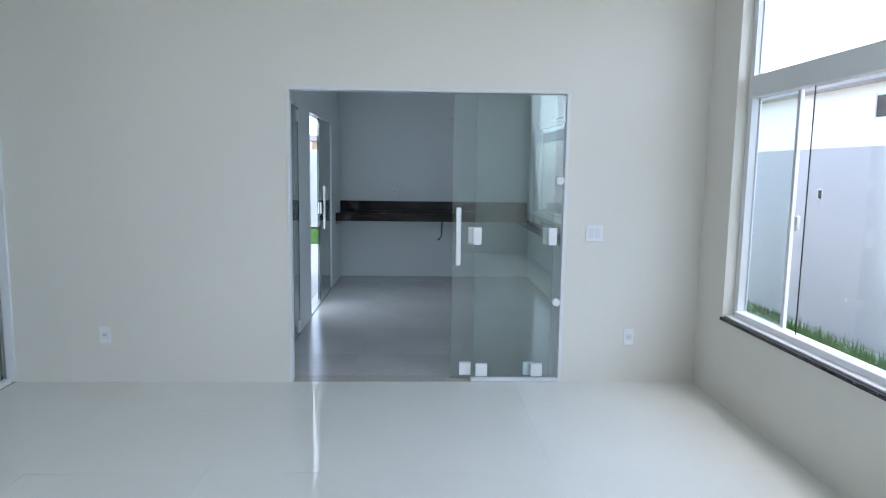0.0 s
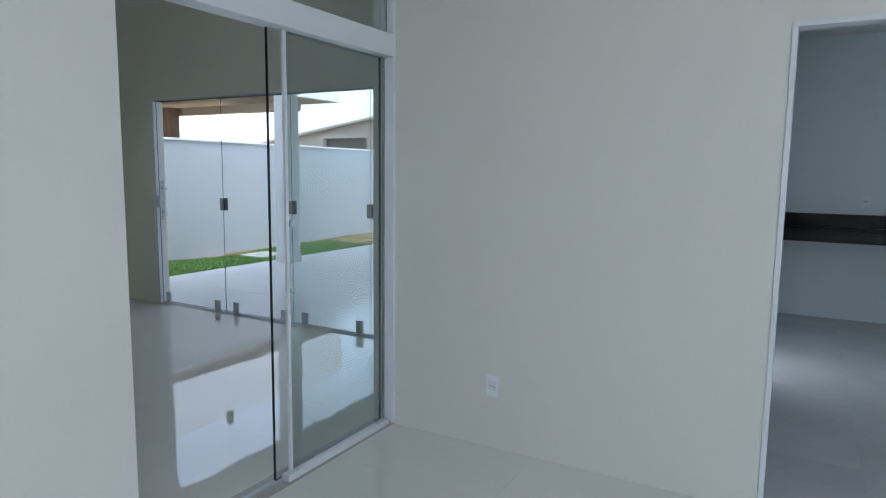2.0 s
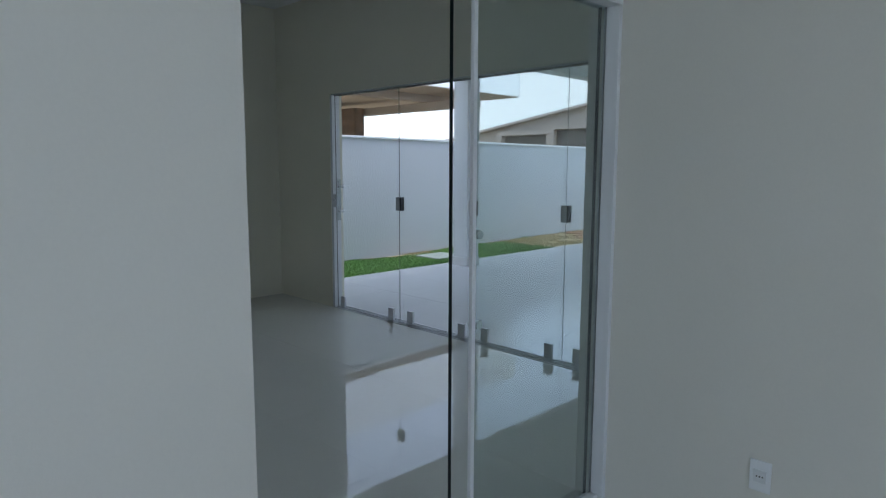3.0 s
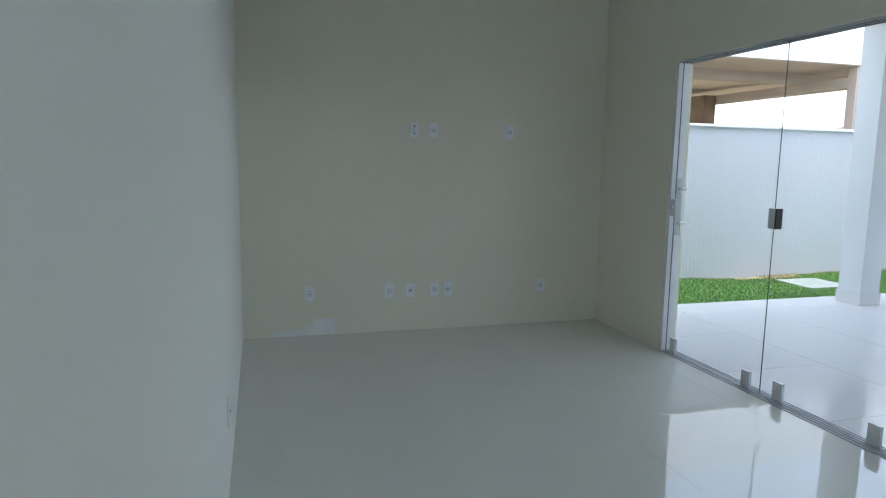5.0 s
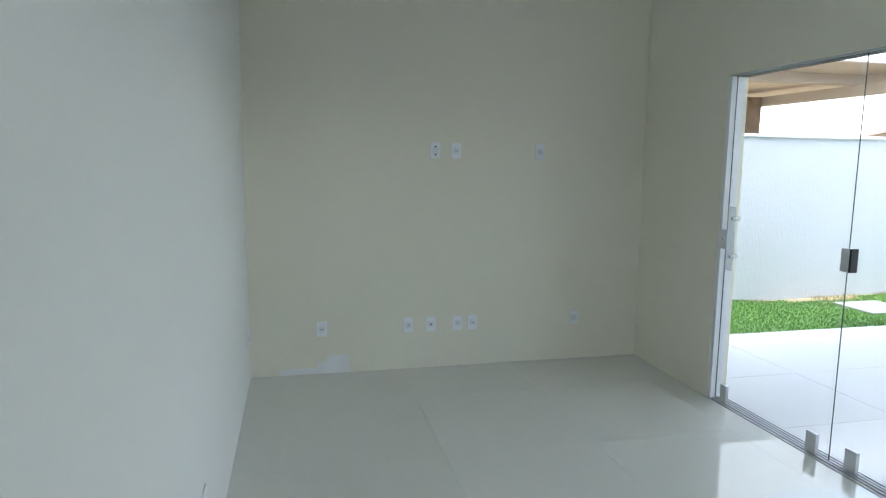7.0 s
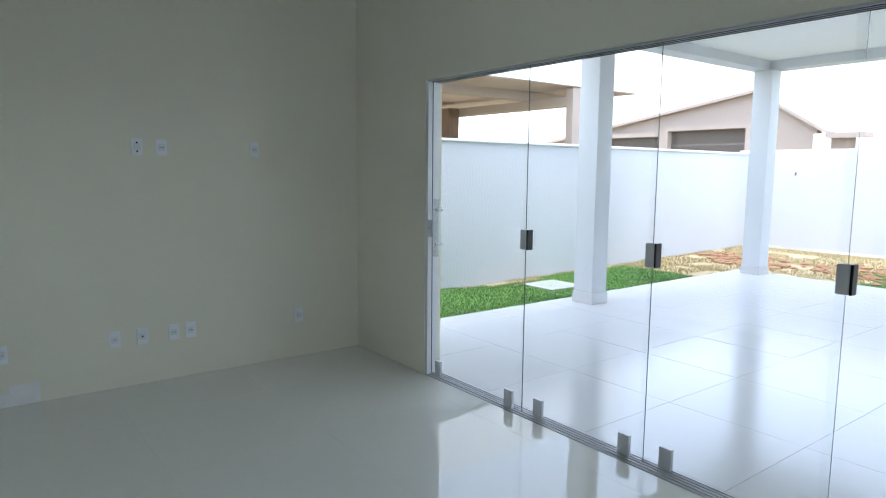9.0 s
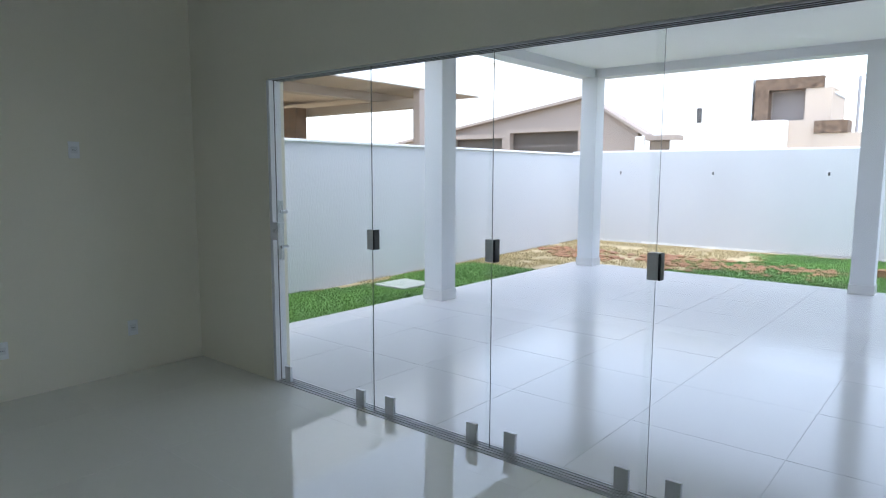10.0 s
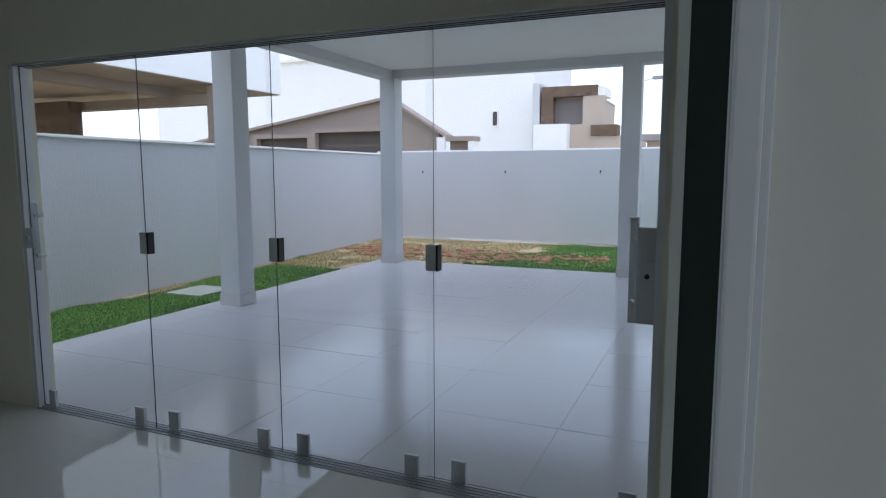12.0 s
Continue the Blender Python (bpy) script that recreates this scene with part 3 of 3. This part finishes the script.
# ---- outlets and switches ----
def outlet(m, w=0.075, h=0.118, holes=True, dark=False, double=False, label="white plastic outlet plate on the wall"):
    """A wall plate with an insert; it faces -y before m turns it."""
    o = thing("wall_outlet" if not double else "light_switch", label, "outlet" if not double else "switch", group="" if double else "wall outlets")
    o.matrix_world = m
    part("cover_plate", boxes((-w / 2, w / 2, -0.009, -0.001, -h / 2, h / 2), bevel=0.003), PLASTIC, o)
    if double:
        for x in (-0.024, 0.024):
            part("rocker", boxes((x - 0.019, x + 0.019, -0.013, -0.009, -0.036, 0.036), bevel=0.002), SOCKET, o)
    else:
        ins = part("insert", boxes((-0.023, 0.023, -0.012, -0.009, -0.024, 0.024), bevel=0.003), SOCKET, o)
        if dark == 2:
            spots = [(0, -0.0105, -0.0085, -0.03, 0.007, o), (0, -0.0105, -0.0085, 0.03, 0.007, o)]
        elif dark:
            spots = [(0, -0.0135, -0.012, 0, 0.007, ins)]
        else:
            spots = [(x, -0.0135, -0.012, 0, 0.0028, ins) for x in (-0.010, 0, 0.010)]
        for x, ya, yb, z, r, owner in spots:
            bm = bmesh.new()
            stud(bm, (x, ya, z), (x, yb, z), r, 8)
            part("hole", bm, DARK, owner)
    return o


north = lambda x, z: pose(x, YK0, z)
west = lambda y, z: pose(XW, y, z, 0, 0, 90)
southw = lambda x, z: pose(x, YS, z, 0, 0, 180)
outlet(north(-1.848, 0.349))
outlet(north(1.955, 0.345))
outlet(north(1.665, 1.115), 0.125, 0.118, double=True, label="white double light switch beside the kitchen door")
for y, d in ((3.028, 0), (3.692, 0), (3.874, 1), (4.09, 0), (4.21, 0), (5.082, 0)):
    outlet(west(y, 0.35), dark=d, label=("", "white data outlet plate with one dark hole", "white blank plate with two dark screw holes")[d] or "white plastic outlet plate on the wall")
for y, d in ((3.898, 2), (4.06, 0), (4.74, 0)):
    outlet(west(y, 1.70), dark=d, label=("", "white data outlet plate with one dark hole", "white blank plate with two dark screw holes")[d] or "white plastic outlet plate on the wall")
for x in (-7.45, -5.20, -4.10):
    outlet(southw(x, 0.36))
outlet(pose(0.06, KY1, 1.235), label="white outlet plate above the black worktop")
outlet(pose(0.86, KY1, 2.28), 0.06, 0.06, label="small white capped wall point")
patch_bm = bmesh.new()
for x0, x1, z1 in ((2.72, 2.99, 0.045), (2.99, 3.06, 0.09), (3.06, 3.23, 0.14)):
    add_box(patch_bm, XW, XW + 0.0025, x0, x1, 0.002, z1)
tagged(part("wall_patch", patch_bm, PATCH), "white unpainted filler patch low on the wall", "wall patch", kind="structure")

# ---- terrace things ----
for x, y in ((-3.0, 10.8), (-7.5, 8.45)):
    w = thing("ceiling_wire", "loose lamp wires hanging from the terrace ceiling", "wire", at=(x, y, 3.215))
    tube("wire", [(0, 0, 0), (0.01, 0.0, -0.06), (-0.02, 0.01, -0.13), (0.03, 0.0, -0.2)], 0.004, CABLE, w)
    tube("wire", [(0.01, 0, 0), (0.03, 0.0, -0.07), (0.05, 0.01, -0.11)], 0.004, PLASTIC, w)
cover = tagged(part("inspection_cover", boxes((-9.30, -8.72, 9.27, 9.9, -0.1, -0.055), bevel=0.006), CONCRETE), "pale concrete inspection cover set in the grass", "cover")


def wall_box(m, w=0.06, h=0.10):
    b = thing("wall_box", "small open electrical box in the garden wall", "electrical box", group="garden wall boxes")
    b.matrix_world = m
    part("rim", boxes((-w / 2, w / 2, -0.008, -0.001, -h / 2, h / 2)), SOCKET, b)
    part("recess", boxes((-w / 2 + 0.012, w / 2 - 0.006, -0.012, -0.008, -h / 2 + 0.01, h / 2 - 0.012)), DARK, b)


for x in (-9.265, -7.16, -4.99, -2.8):
    wall_box(pose(x, 17.3, 1.53))
wall_box(pose(-10.272, 15.75, 1.48, 0, 0, 93.3))
wall_box(pose(4.57, 6.1, 1.36, 0, 0, -90), 0.07, 0.11)
wall_box(pose(4.57, 5.55, 0.35, 0, 0, -90), 0.03, 0.03)


clay = thing("clay_brick", "broken orange clay brick lying on the grass", "brick", at=(-3.72, 15.0, -0.10))
part("body", boxes((-0.13, 0.13, -0.09, 0.09, 0, 0.14), bevel=0.012), CLOD, clay)


# ---- garden: turf, grass, clods ----
def lawn_amount(x, y):
    """How much of the soil is grown over, 0 to 1."""
    n = noise.noise((x * 0.8, y * 0.8, 0)) * 0.5 + noise.noise((x * 2.3, y * 2.3, 4)) * 0.25
    a = 1.0 + n
    if x < -8.12 and y < 13.0:
        a -= 1.1 * max(0, (-9.42 - 0.055 * (y - 8) - x) / 0.45)      # dry margin along the wall
    if y >= 12.1:
        sand = max(0, 1 - abs(x + 8.9) / 2.2) + max(0, 1 - abs(x + 6.8) / 1.3) * (0.45 if y < 15.2 else 0.8)
        a -= 1.35 * sand + (0.5 * max(0, (y - 16.2)) if x < -4.5 else 0)
    return a


random.seed(5)
turf = bmesh.new()
cells = []
for i in range(0, 26):
    for j in range(0, 96):
        cells.append((-10.58 + i * 0.1, 3.6 + j * 0.1, 0.1))
for i in range(0, 78):
    for j in range(0, 26):
        cells.append((-10.5 + i * 0.16, 12.95 + j * 0.16, 0.16))
verts, faces, blades = [], [], []
for x, y, s in cells:
    if (x > -8.22 and y < 13.02) or x < -9.84 - 0.0575 * (y - 8.4) or y > 17.26:
        continue
    if lawn_amount(x, y) > 0.55:
        k, h = len(verts), -0.088 + random.uniform(0, 0.012)
        for dx, dy in ((0, 0), (s, 0), (s, s), (0, s)):
            verts.append((x + dx + random.uniform(-0.02, 0.02), y + dy + random.uniform(-0.02, 0.02), h))
        for dx, dy in ((-0.03, -0.03), (s + 0.03, -0.03), (s + 0.03, s + 0.03), (-0.03, s + 0.03)):
            verts.append((x + dx, y + dy, -0.104))
        faces += [(k, k + 1, k + 2, k + 3)] + [(k + 4 + q, k + 4 + (q + 1) % 4, k + (q + 1) % 4, k + q) for q in range(4)]
        blades.append((x, y, s, h))
side_blades = []
for i in range(0, 12):
    for j in range(20, 95):
        x, y = 3.35 + i * 0.1, 0.0 + j * 0.1
        side_blades.append((x, y, 0.1, -0.14))
me = bpy.data.meshes.new("lawn_turf")
me.from_pydata(verts, [], faces)
me.materials.append(GRASS)
tagged(new("lawn_turf", me), "thick green turf laid on sandy soil", "turf", kind="stuff")


def blade_mesh(name, spots, per, mat, label, height):
    vs, fs = [], []
    for x, y, s, h in spots:
        for _ in range(per if s < 0.12 else per * 2):
            px, py, a = x + random.random() * s, y + random.random() * s, random.random() * 6.28
            w, hh = random.uniform(0.004, 0.008), height * random.uniform(0.5, 1.2)
            lx, ly = random.uniform(-0.03, 0.03), random.uniform(-0.03, 0.03)
            k = len(vs)
            vs += [(px - w * math.cos(a), py - w * math.sin(a), h - 0.005), (px + w * math.cos(a), py + w * math.sin(a), h - 0.005), (px + lx, py + ly, h + hh)]
            fs.append((k, k + 1, k + 2))
    m2 = bpy.data.meshes.new(name)
    m2.from_pydata(vs, [], fs)
    m2.materials.append(mat)
    return tagged(new(name, m2), label, "grass", kind="stuff")


blade_mesh("grass", blades, 26, GRASS, "short fresh green lawn grass", 0.032)
dry = [(x, y, s, -0.1) for x, y, s in cells if not ((x > -8.22 and y < 13.02) or x < -9.82 - 0.0575 * (y - 8.4) or y > 17.2) and lawn_amount(x, y) < 0.75 and noise.noise((x * 1.7, y * 1.7, 9)) > -0.25]
blade_mesh("dry_grass", dry, 16, DRYGRASS, "sparse dry straw on bare sandy soil", 0.04)
blade_mesh("side_grass", side_blades, 22, GRASS, "shaggy green grass along the side wall", 0.16)
random.seed(9)
bm = bmesh.new()
for k in range(420):
    cx, cy = random.choice(((-8.7, 14.2), (-6.5, 14.4), (-5.7, 14.6), (-5.1, 15.0), (-6.9, 15.1), (-9.1, 15.0)))
    cx, cy = random.gauss(cx, 0.5), random.gauss(cy, 0.26)
    if cy > 17.1 or cy < 13.3 or cx < -10.1:
        continue
    r = random.uniform(0.03, 0.11)
    g = bmesh.ops.create_icosphere(bm, subdivisions=1, radius=r)
    for v in g["verts"]:
        v.co *= random.uniform(0.75, 1.25)
        v.co = Vector((cx + v.co.x, cy + v.co.y, -0.1 + v.co.z * 0.4 + 0.01))
tagged(part("soil_clods", bm, CLOD), "scattered red-brown clods of dug soil", "soil", kind="stuff")


# ---- neighbouring houses ----
def window_in(parent, x0, x1, y, z0, z1, mat=SHADE, frame_mat=HOUSEWHITE, d=0.08):
    w = part("window", boxes((x0, x1, y - 0.012, y - 0.002, z0, z1)), mat, parent)
    part("window_frame", boxes((x0 - 0.05, x0, y - d, y - 0.002, z0 - 0.05, z1 + 0.05), (x1, x1 + 0.05, y - d, y - 0.002, z0 - 0.05, z1 + 0.05), (x0, x1, y - d, y - 0.002, z1, z1 + 0.05), (x0, x1, y - d, y - 0.002, z0 - 0.05, z0)), frame_mat, w)
    return w


GZ = -0.32
carport = thing("carport_house", "white upper storey over a taupe carport on posts", "house", at=(0, 0, GZ))
up = -GZ
part("upper_storey", boxes((-22.0, -12.8, 2.0, 16.5, 3.46 + up, 4.75 + up)), HOUSEWHITE, carport, "plain white upper storey")
# thin taupe plate colours in the shade below the white overhang
part("soffit", boxes((-14.2, -12.83, 2.0, 16.47, 3.44 + up, 3.46 + up)), BROWN, carport, "overhang underside toned taupe for its shade")
part("fascia_beam", boxes((-14.5, -14.2, 2.0, 16.4, 3.24 + up, 3.46 + up)), BROWN, carport)
part("ceiling", boxes((-21.9, -14.5, 2.0, 16.4, 3.40 + up, 3.46 + up)), BEIGE, carport)
part("beam", boxes((-18.6, -13.04, 14.18, 14.50, 3.03 + up, 3.238 + up)), BROWN, carport)
part("stone_pillar", boxes((-18.6, -16.95, 13.8, 14.15, 0, 3.23 + up)), BRICK, carport, "brown stone clad pillar")
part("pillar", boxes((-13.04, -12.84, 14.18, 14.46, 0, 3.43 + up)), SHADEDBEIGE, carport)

gable = thing("gable_house", "neighbouring beige house with a low gable", "house", at=(0, 0, GZ))
bm = bmesh.new()
prof = [(-26.0, 0), (-11.75, 0), (-11.75, 2.90 + up), (-13.7, 4.13 + up), (-26.0, 2.22 + up)]
fr = [bm.verts.new((x, 24.0, z)) for x, z in prof]
bk = [bm.verts.new((x, 24.35, z)) for x, z in prof]
bm.faces.new(fr), bm.faces.new(bk[::-1])
for k in range(5):
    bm.faces.new((fr[k], fr[(k + 1) % 5], bk[(k + 1) % 5], bk[k]))
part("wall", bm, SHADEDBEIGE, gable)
for (xa, za), (xb, zb) in (((-26.2, 2.17), (-13.7, 4.12)), ((-13.7, 4.12), (-11.38, 2.70))):
    bm = bmesh.new()
    q = []
    for y in (23.75, 24.4):
        for x, z in ((xa, za), (xb, zb), (xb, zb + 0.10), (xa, za + 0.10)):
            q.append(bm.verts.new((x, y, z + up)))
    for f in ((0, 1, 2, 3), (7, 6, 5, 4), (0, 4, 5, 1), (1, 5, 6, 2), (2, 6, 7, 3), (3, 7, 4, 0)):
        bm.faces.new([q[i] for i in f])
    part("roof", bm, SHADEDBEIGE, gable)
for x0, x1, top in ((-19.5, -17.1, 2.83), (-16.75, -13.85, 3.0)):
    # flat dark sheet colours in the unlit depth of an open bay
    g = part("opening_sheet", boxes((x0, x1, 23.96, 23.99, 0.3, top + up)), DARKOPENING, gable, "dark brown sheet in place of a shaded opening")
    part("surround", boxes((x0 - 0.18, x0, 23.7, 23.995, 0.3, top + up), (x1, x1 + 0.18, 23.7, 23.995, 0.3, top + up), (x0 - 0.18, x1 + 0.18, 23.7, 23.995, top + up, top + 0.16 + up)), SHADEDBEIGE, g)
    # paler strips added across the sheet
    for k in range(1, 6):
        z = 0.3 + (top + up - 0.3) * k / 6
        part("cross_strip", boxes((x0, x1, 23.945, 23.96, z - 0.02, z + 0.02)), SHUTTER, g)
part("post", boxes((-11.70, -11.40, 23.65, 23.74, 0, 2.72 + up)), HOUSEWHITE, gable, "white corner post")
part("annex_wall", boxes((-11.38, -10.55, 24.1, 24.3, 0, 2.58 + up)), SHADEDBEIGE, gable)
part("annex_post", boxes((-10.55, -10.38, 23.7, 24.3, 0, 2.58 + up)), HOUSEWHITE, gable)
part("annex_roof", boxes((-11.37, -10.36, 23.68, 24.4, 2.585 + up, 2.74 + up)), SHADEDBEIGE, gable)

white = thing("white_house", "tall plain white neighbouring house with a slit window", "house", at=(0, 0, GZ))
part("wall", boxes((-42, -12.75, 40, 50, 0, 9.2)), HOUSEWHITE, white)
part("roof", boxes((-42.2, -12.55, 39.8, 50.2, 9.2, 9.4)), HOUSEWHITE, white)
window_in(white, -15.24, -14.95, 40, 4.26 + up, 5.07 + up)
window_in(white, -14.5, -12.95, 40, 1.9 + up, 2.62 + up)

brick_house = thing("stone_clad_house", "white house with brown stone clad upper window box", "house", at=(0, 0, GZ))
part("fin", boxes((-12.17, -11.78, 37.6, 41, 0, 6.25 + up)), COLUMN, brick_house, "tall grey-white fin wall")
part("wall", boxes((-11.78, -8.75, 38.4, 44, 0, 5.45 + up)), BEIGE, brick_house)
part("stone_frame", boxes((-11.68, -11.05, 37.65, 38.38, 4.02 + up, 6.04 + up), (-11.05, -8.72, 37.65, 38.38, 5.50 + up, 6.04 + up)), BRICK, brick_house, "brown stone cladding")
window_in(brick_house, -11.0, -9.62, 38.39, 4.06 + up, 5.44 + up, SHUTTER, BROWN)
part("side_block", boxes((-9.45, -8.36, 37.7, 38.35, 3.9 + up, 5.49 + up)), BEIGE, brick_house)
part("chimney_block", boxes((-8.70, -8.36, 37.75, 40, 5.5 + up, 5.95 + up)), HOUSEWHITE, brick_house)
part("porch", boxes((-11.76, -10.0, 36.4, 38.36, 0, 3.98 + up)), HOUSEWHITE, brick_house)
part("porch_return", boxes((-9.998, -8.90, 37.2, 38.36, 0, 3.98 + up)), BEIGE, brick_house)
part("stone_band", boxes((-8.89, -7.55, 37.0, 38.2, 3.36 + up, 3.92 + up)), BRICK, brick_house, "brown stone band")
part("annex", boxes((-8.89, -7.0, 37.1, 45.5, 0, 3.35 + up)), BEIGE, brick_house)
part("roof", boxes((-11.78, -8.72, 38.42, 44.1, 5.45 + up, 5.55 + up)), ROOFGREY, brick_house)

low = thing("low_house", "distant low beige house with grey flat roof", "house", at=(0, 0, GZ))
part("wall", boxes((-7.0, -3.9, 46, 52, 0, 3.45 + up)), BEIGE, low)
part("roof", boxes((-7.3, -3.3, 45.6, 52.4, 3.45 + up, 3.85 + up)), ROOFGREY, low)
window_in(low, -4.8, -4.2, 46, 2.6 + up, 3.3 + up)

east_house = thing("east_house", "white neighbouring house behind the garden wall", "house", at=(0, 0, GZ))
part("wall", boxes((9.0, 18, -8, 24, 0, 3.3 + up)), HOUSEWHITE, east_house)
part("roof", boxes((8.6, 18.4, -8.4, 24.4, 3.3 + up, 3.5 + up)), ROOFGREY, east_house)
w = part("window", boxes((8.985, 8.998, 10.9, 11.5, 2.65 + up, 3.05 + up)), SHADE, east_house)
for y in (10.84, 11.5):
    part("window_jamb", boxes((8.95, 8.998, y, y + 0.06, 2.6 + up, 3.1 + up)), HOUSEWHITE, w)

lamp = thing("street_lamp", "tall grey street lamp behind the houses", "street lamp", at=(-7.6, 40, GZ))
part("pole", bar(0, 0, 0, 6.5, 0.07), ROOFGREY, lamp)
bm = bmesh.new()
stud(bm, (0, 0, 6.45), (1.5, 0, 6.85), 0.022)
part("arm", bm, ROOFGREY, lamp)
part("lamp_head", boxes((1.4, 1.95, -0.14, 0.14, 6.76, 6.94), bevel=0.02), ROOFGREY, lamp)


# ---- tiles, last ----
tile_meshes = {}


def lay(parent, x0, x1, y0, y1, gx, gy, pitch, top, joint, mat, thick=0.012):
    """Tiles on a grid through (gx, gy), cut at the edges; alike pieces share a mesh."""
    def cuts(a, b, g):
        k = math.ceil((a - g) / pitch + 1e-6)
        out = [a]
        while g + k * pitch < b - 1e-6:
            out.append(g + k * pitch)
            k += 1
        return out + [b]
    xs, ys = cuts(x0, x1, gx), cuts(y0, y1, gy)
    for xa, xb in zip(xs, xs[1:]):
        for ya, yb in zip(ys, ys[1:]):
            w, d = round(xb - xa - joint, 4), round(yb - ya - joint, 4)
            if w < 0.01 or d < 0.01:
                continue
            key = (w, d, mat.name)
            if key not in tile_meshes:
                bm = bmesh.new()
                e = 0.0002
                lo = [bm.verts.new((sx * w / 2, sy * d / 2, -thick)) for sx, sy in ((-1, -1), (1, -1), (1, 1), (-1, 1))]
                mi = [bm.verts.new((sx * w / 2, sy * d / 2, -e)) for sx, sy in ((-1, -1), (1, -1), (1, 1), (-1, 1))]
                hi = [bm.verts.new((sx * (w / 2 - e), sy * (d / 2 - e), 0)) for sx, sy in ((-1, -1), (1, -1), (1, 1), (-1, 1))]
                bm.faces.new(hi)
                for r0, r1 in ((lo, mi), (mi, hi)):
                    for k in range(4):
                        bm.faces.new((r0[k], r0[(k + 1) % 4], r1[(k + 1) % 4], r1[k]))
                tile_meshes[key] = mesh_of("tile", bm, mat)
            t = new("tile", tile_meshes[key])
            t.parent = parent
            t.matrix_basis = pose((xa + xb) / 2, (ya + yb) / 2, top, random.gauss(0, 0.035), random.gauss(0, 0.035), 0)


random.seed(3)
lay(floor_living, XP1, XE, LIV_S, YK0, -4.30, 4.54, 0.90, 0.0, 0.0004, TILE)
lay(floor_tv, XW, XP0, YS, YT0, -4.30, 4.54, 0.90, 0.0, 0.0004, TILE)
lay(floor_kitchen, KX0, KX1, YK1, KY1, -0.1, 4.9, 0.90, 0.0, 0.0012, KTILE)
lay(pavement, -8.12, -0.87, YT1, 13.02, -3.40, 8.50, 0.90, -0.02, 0.003, OTILE)
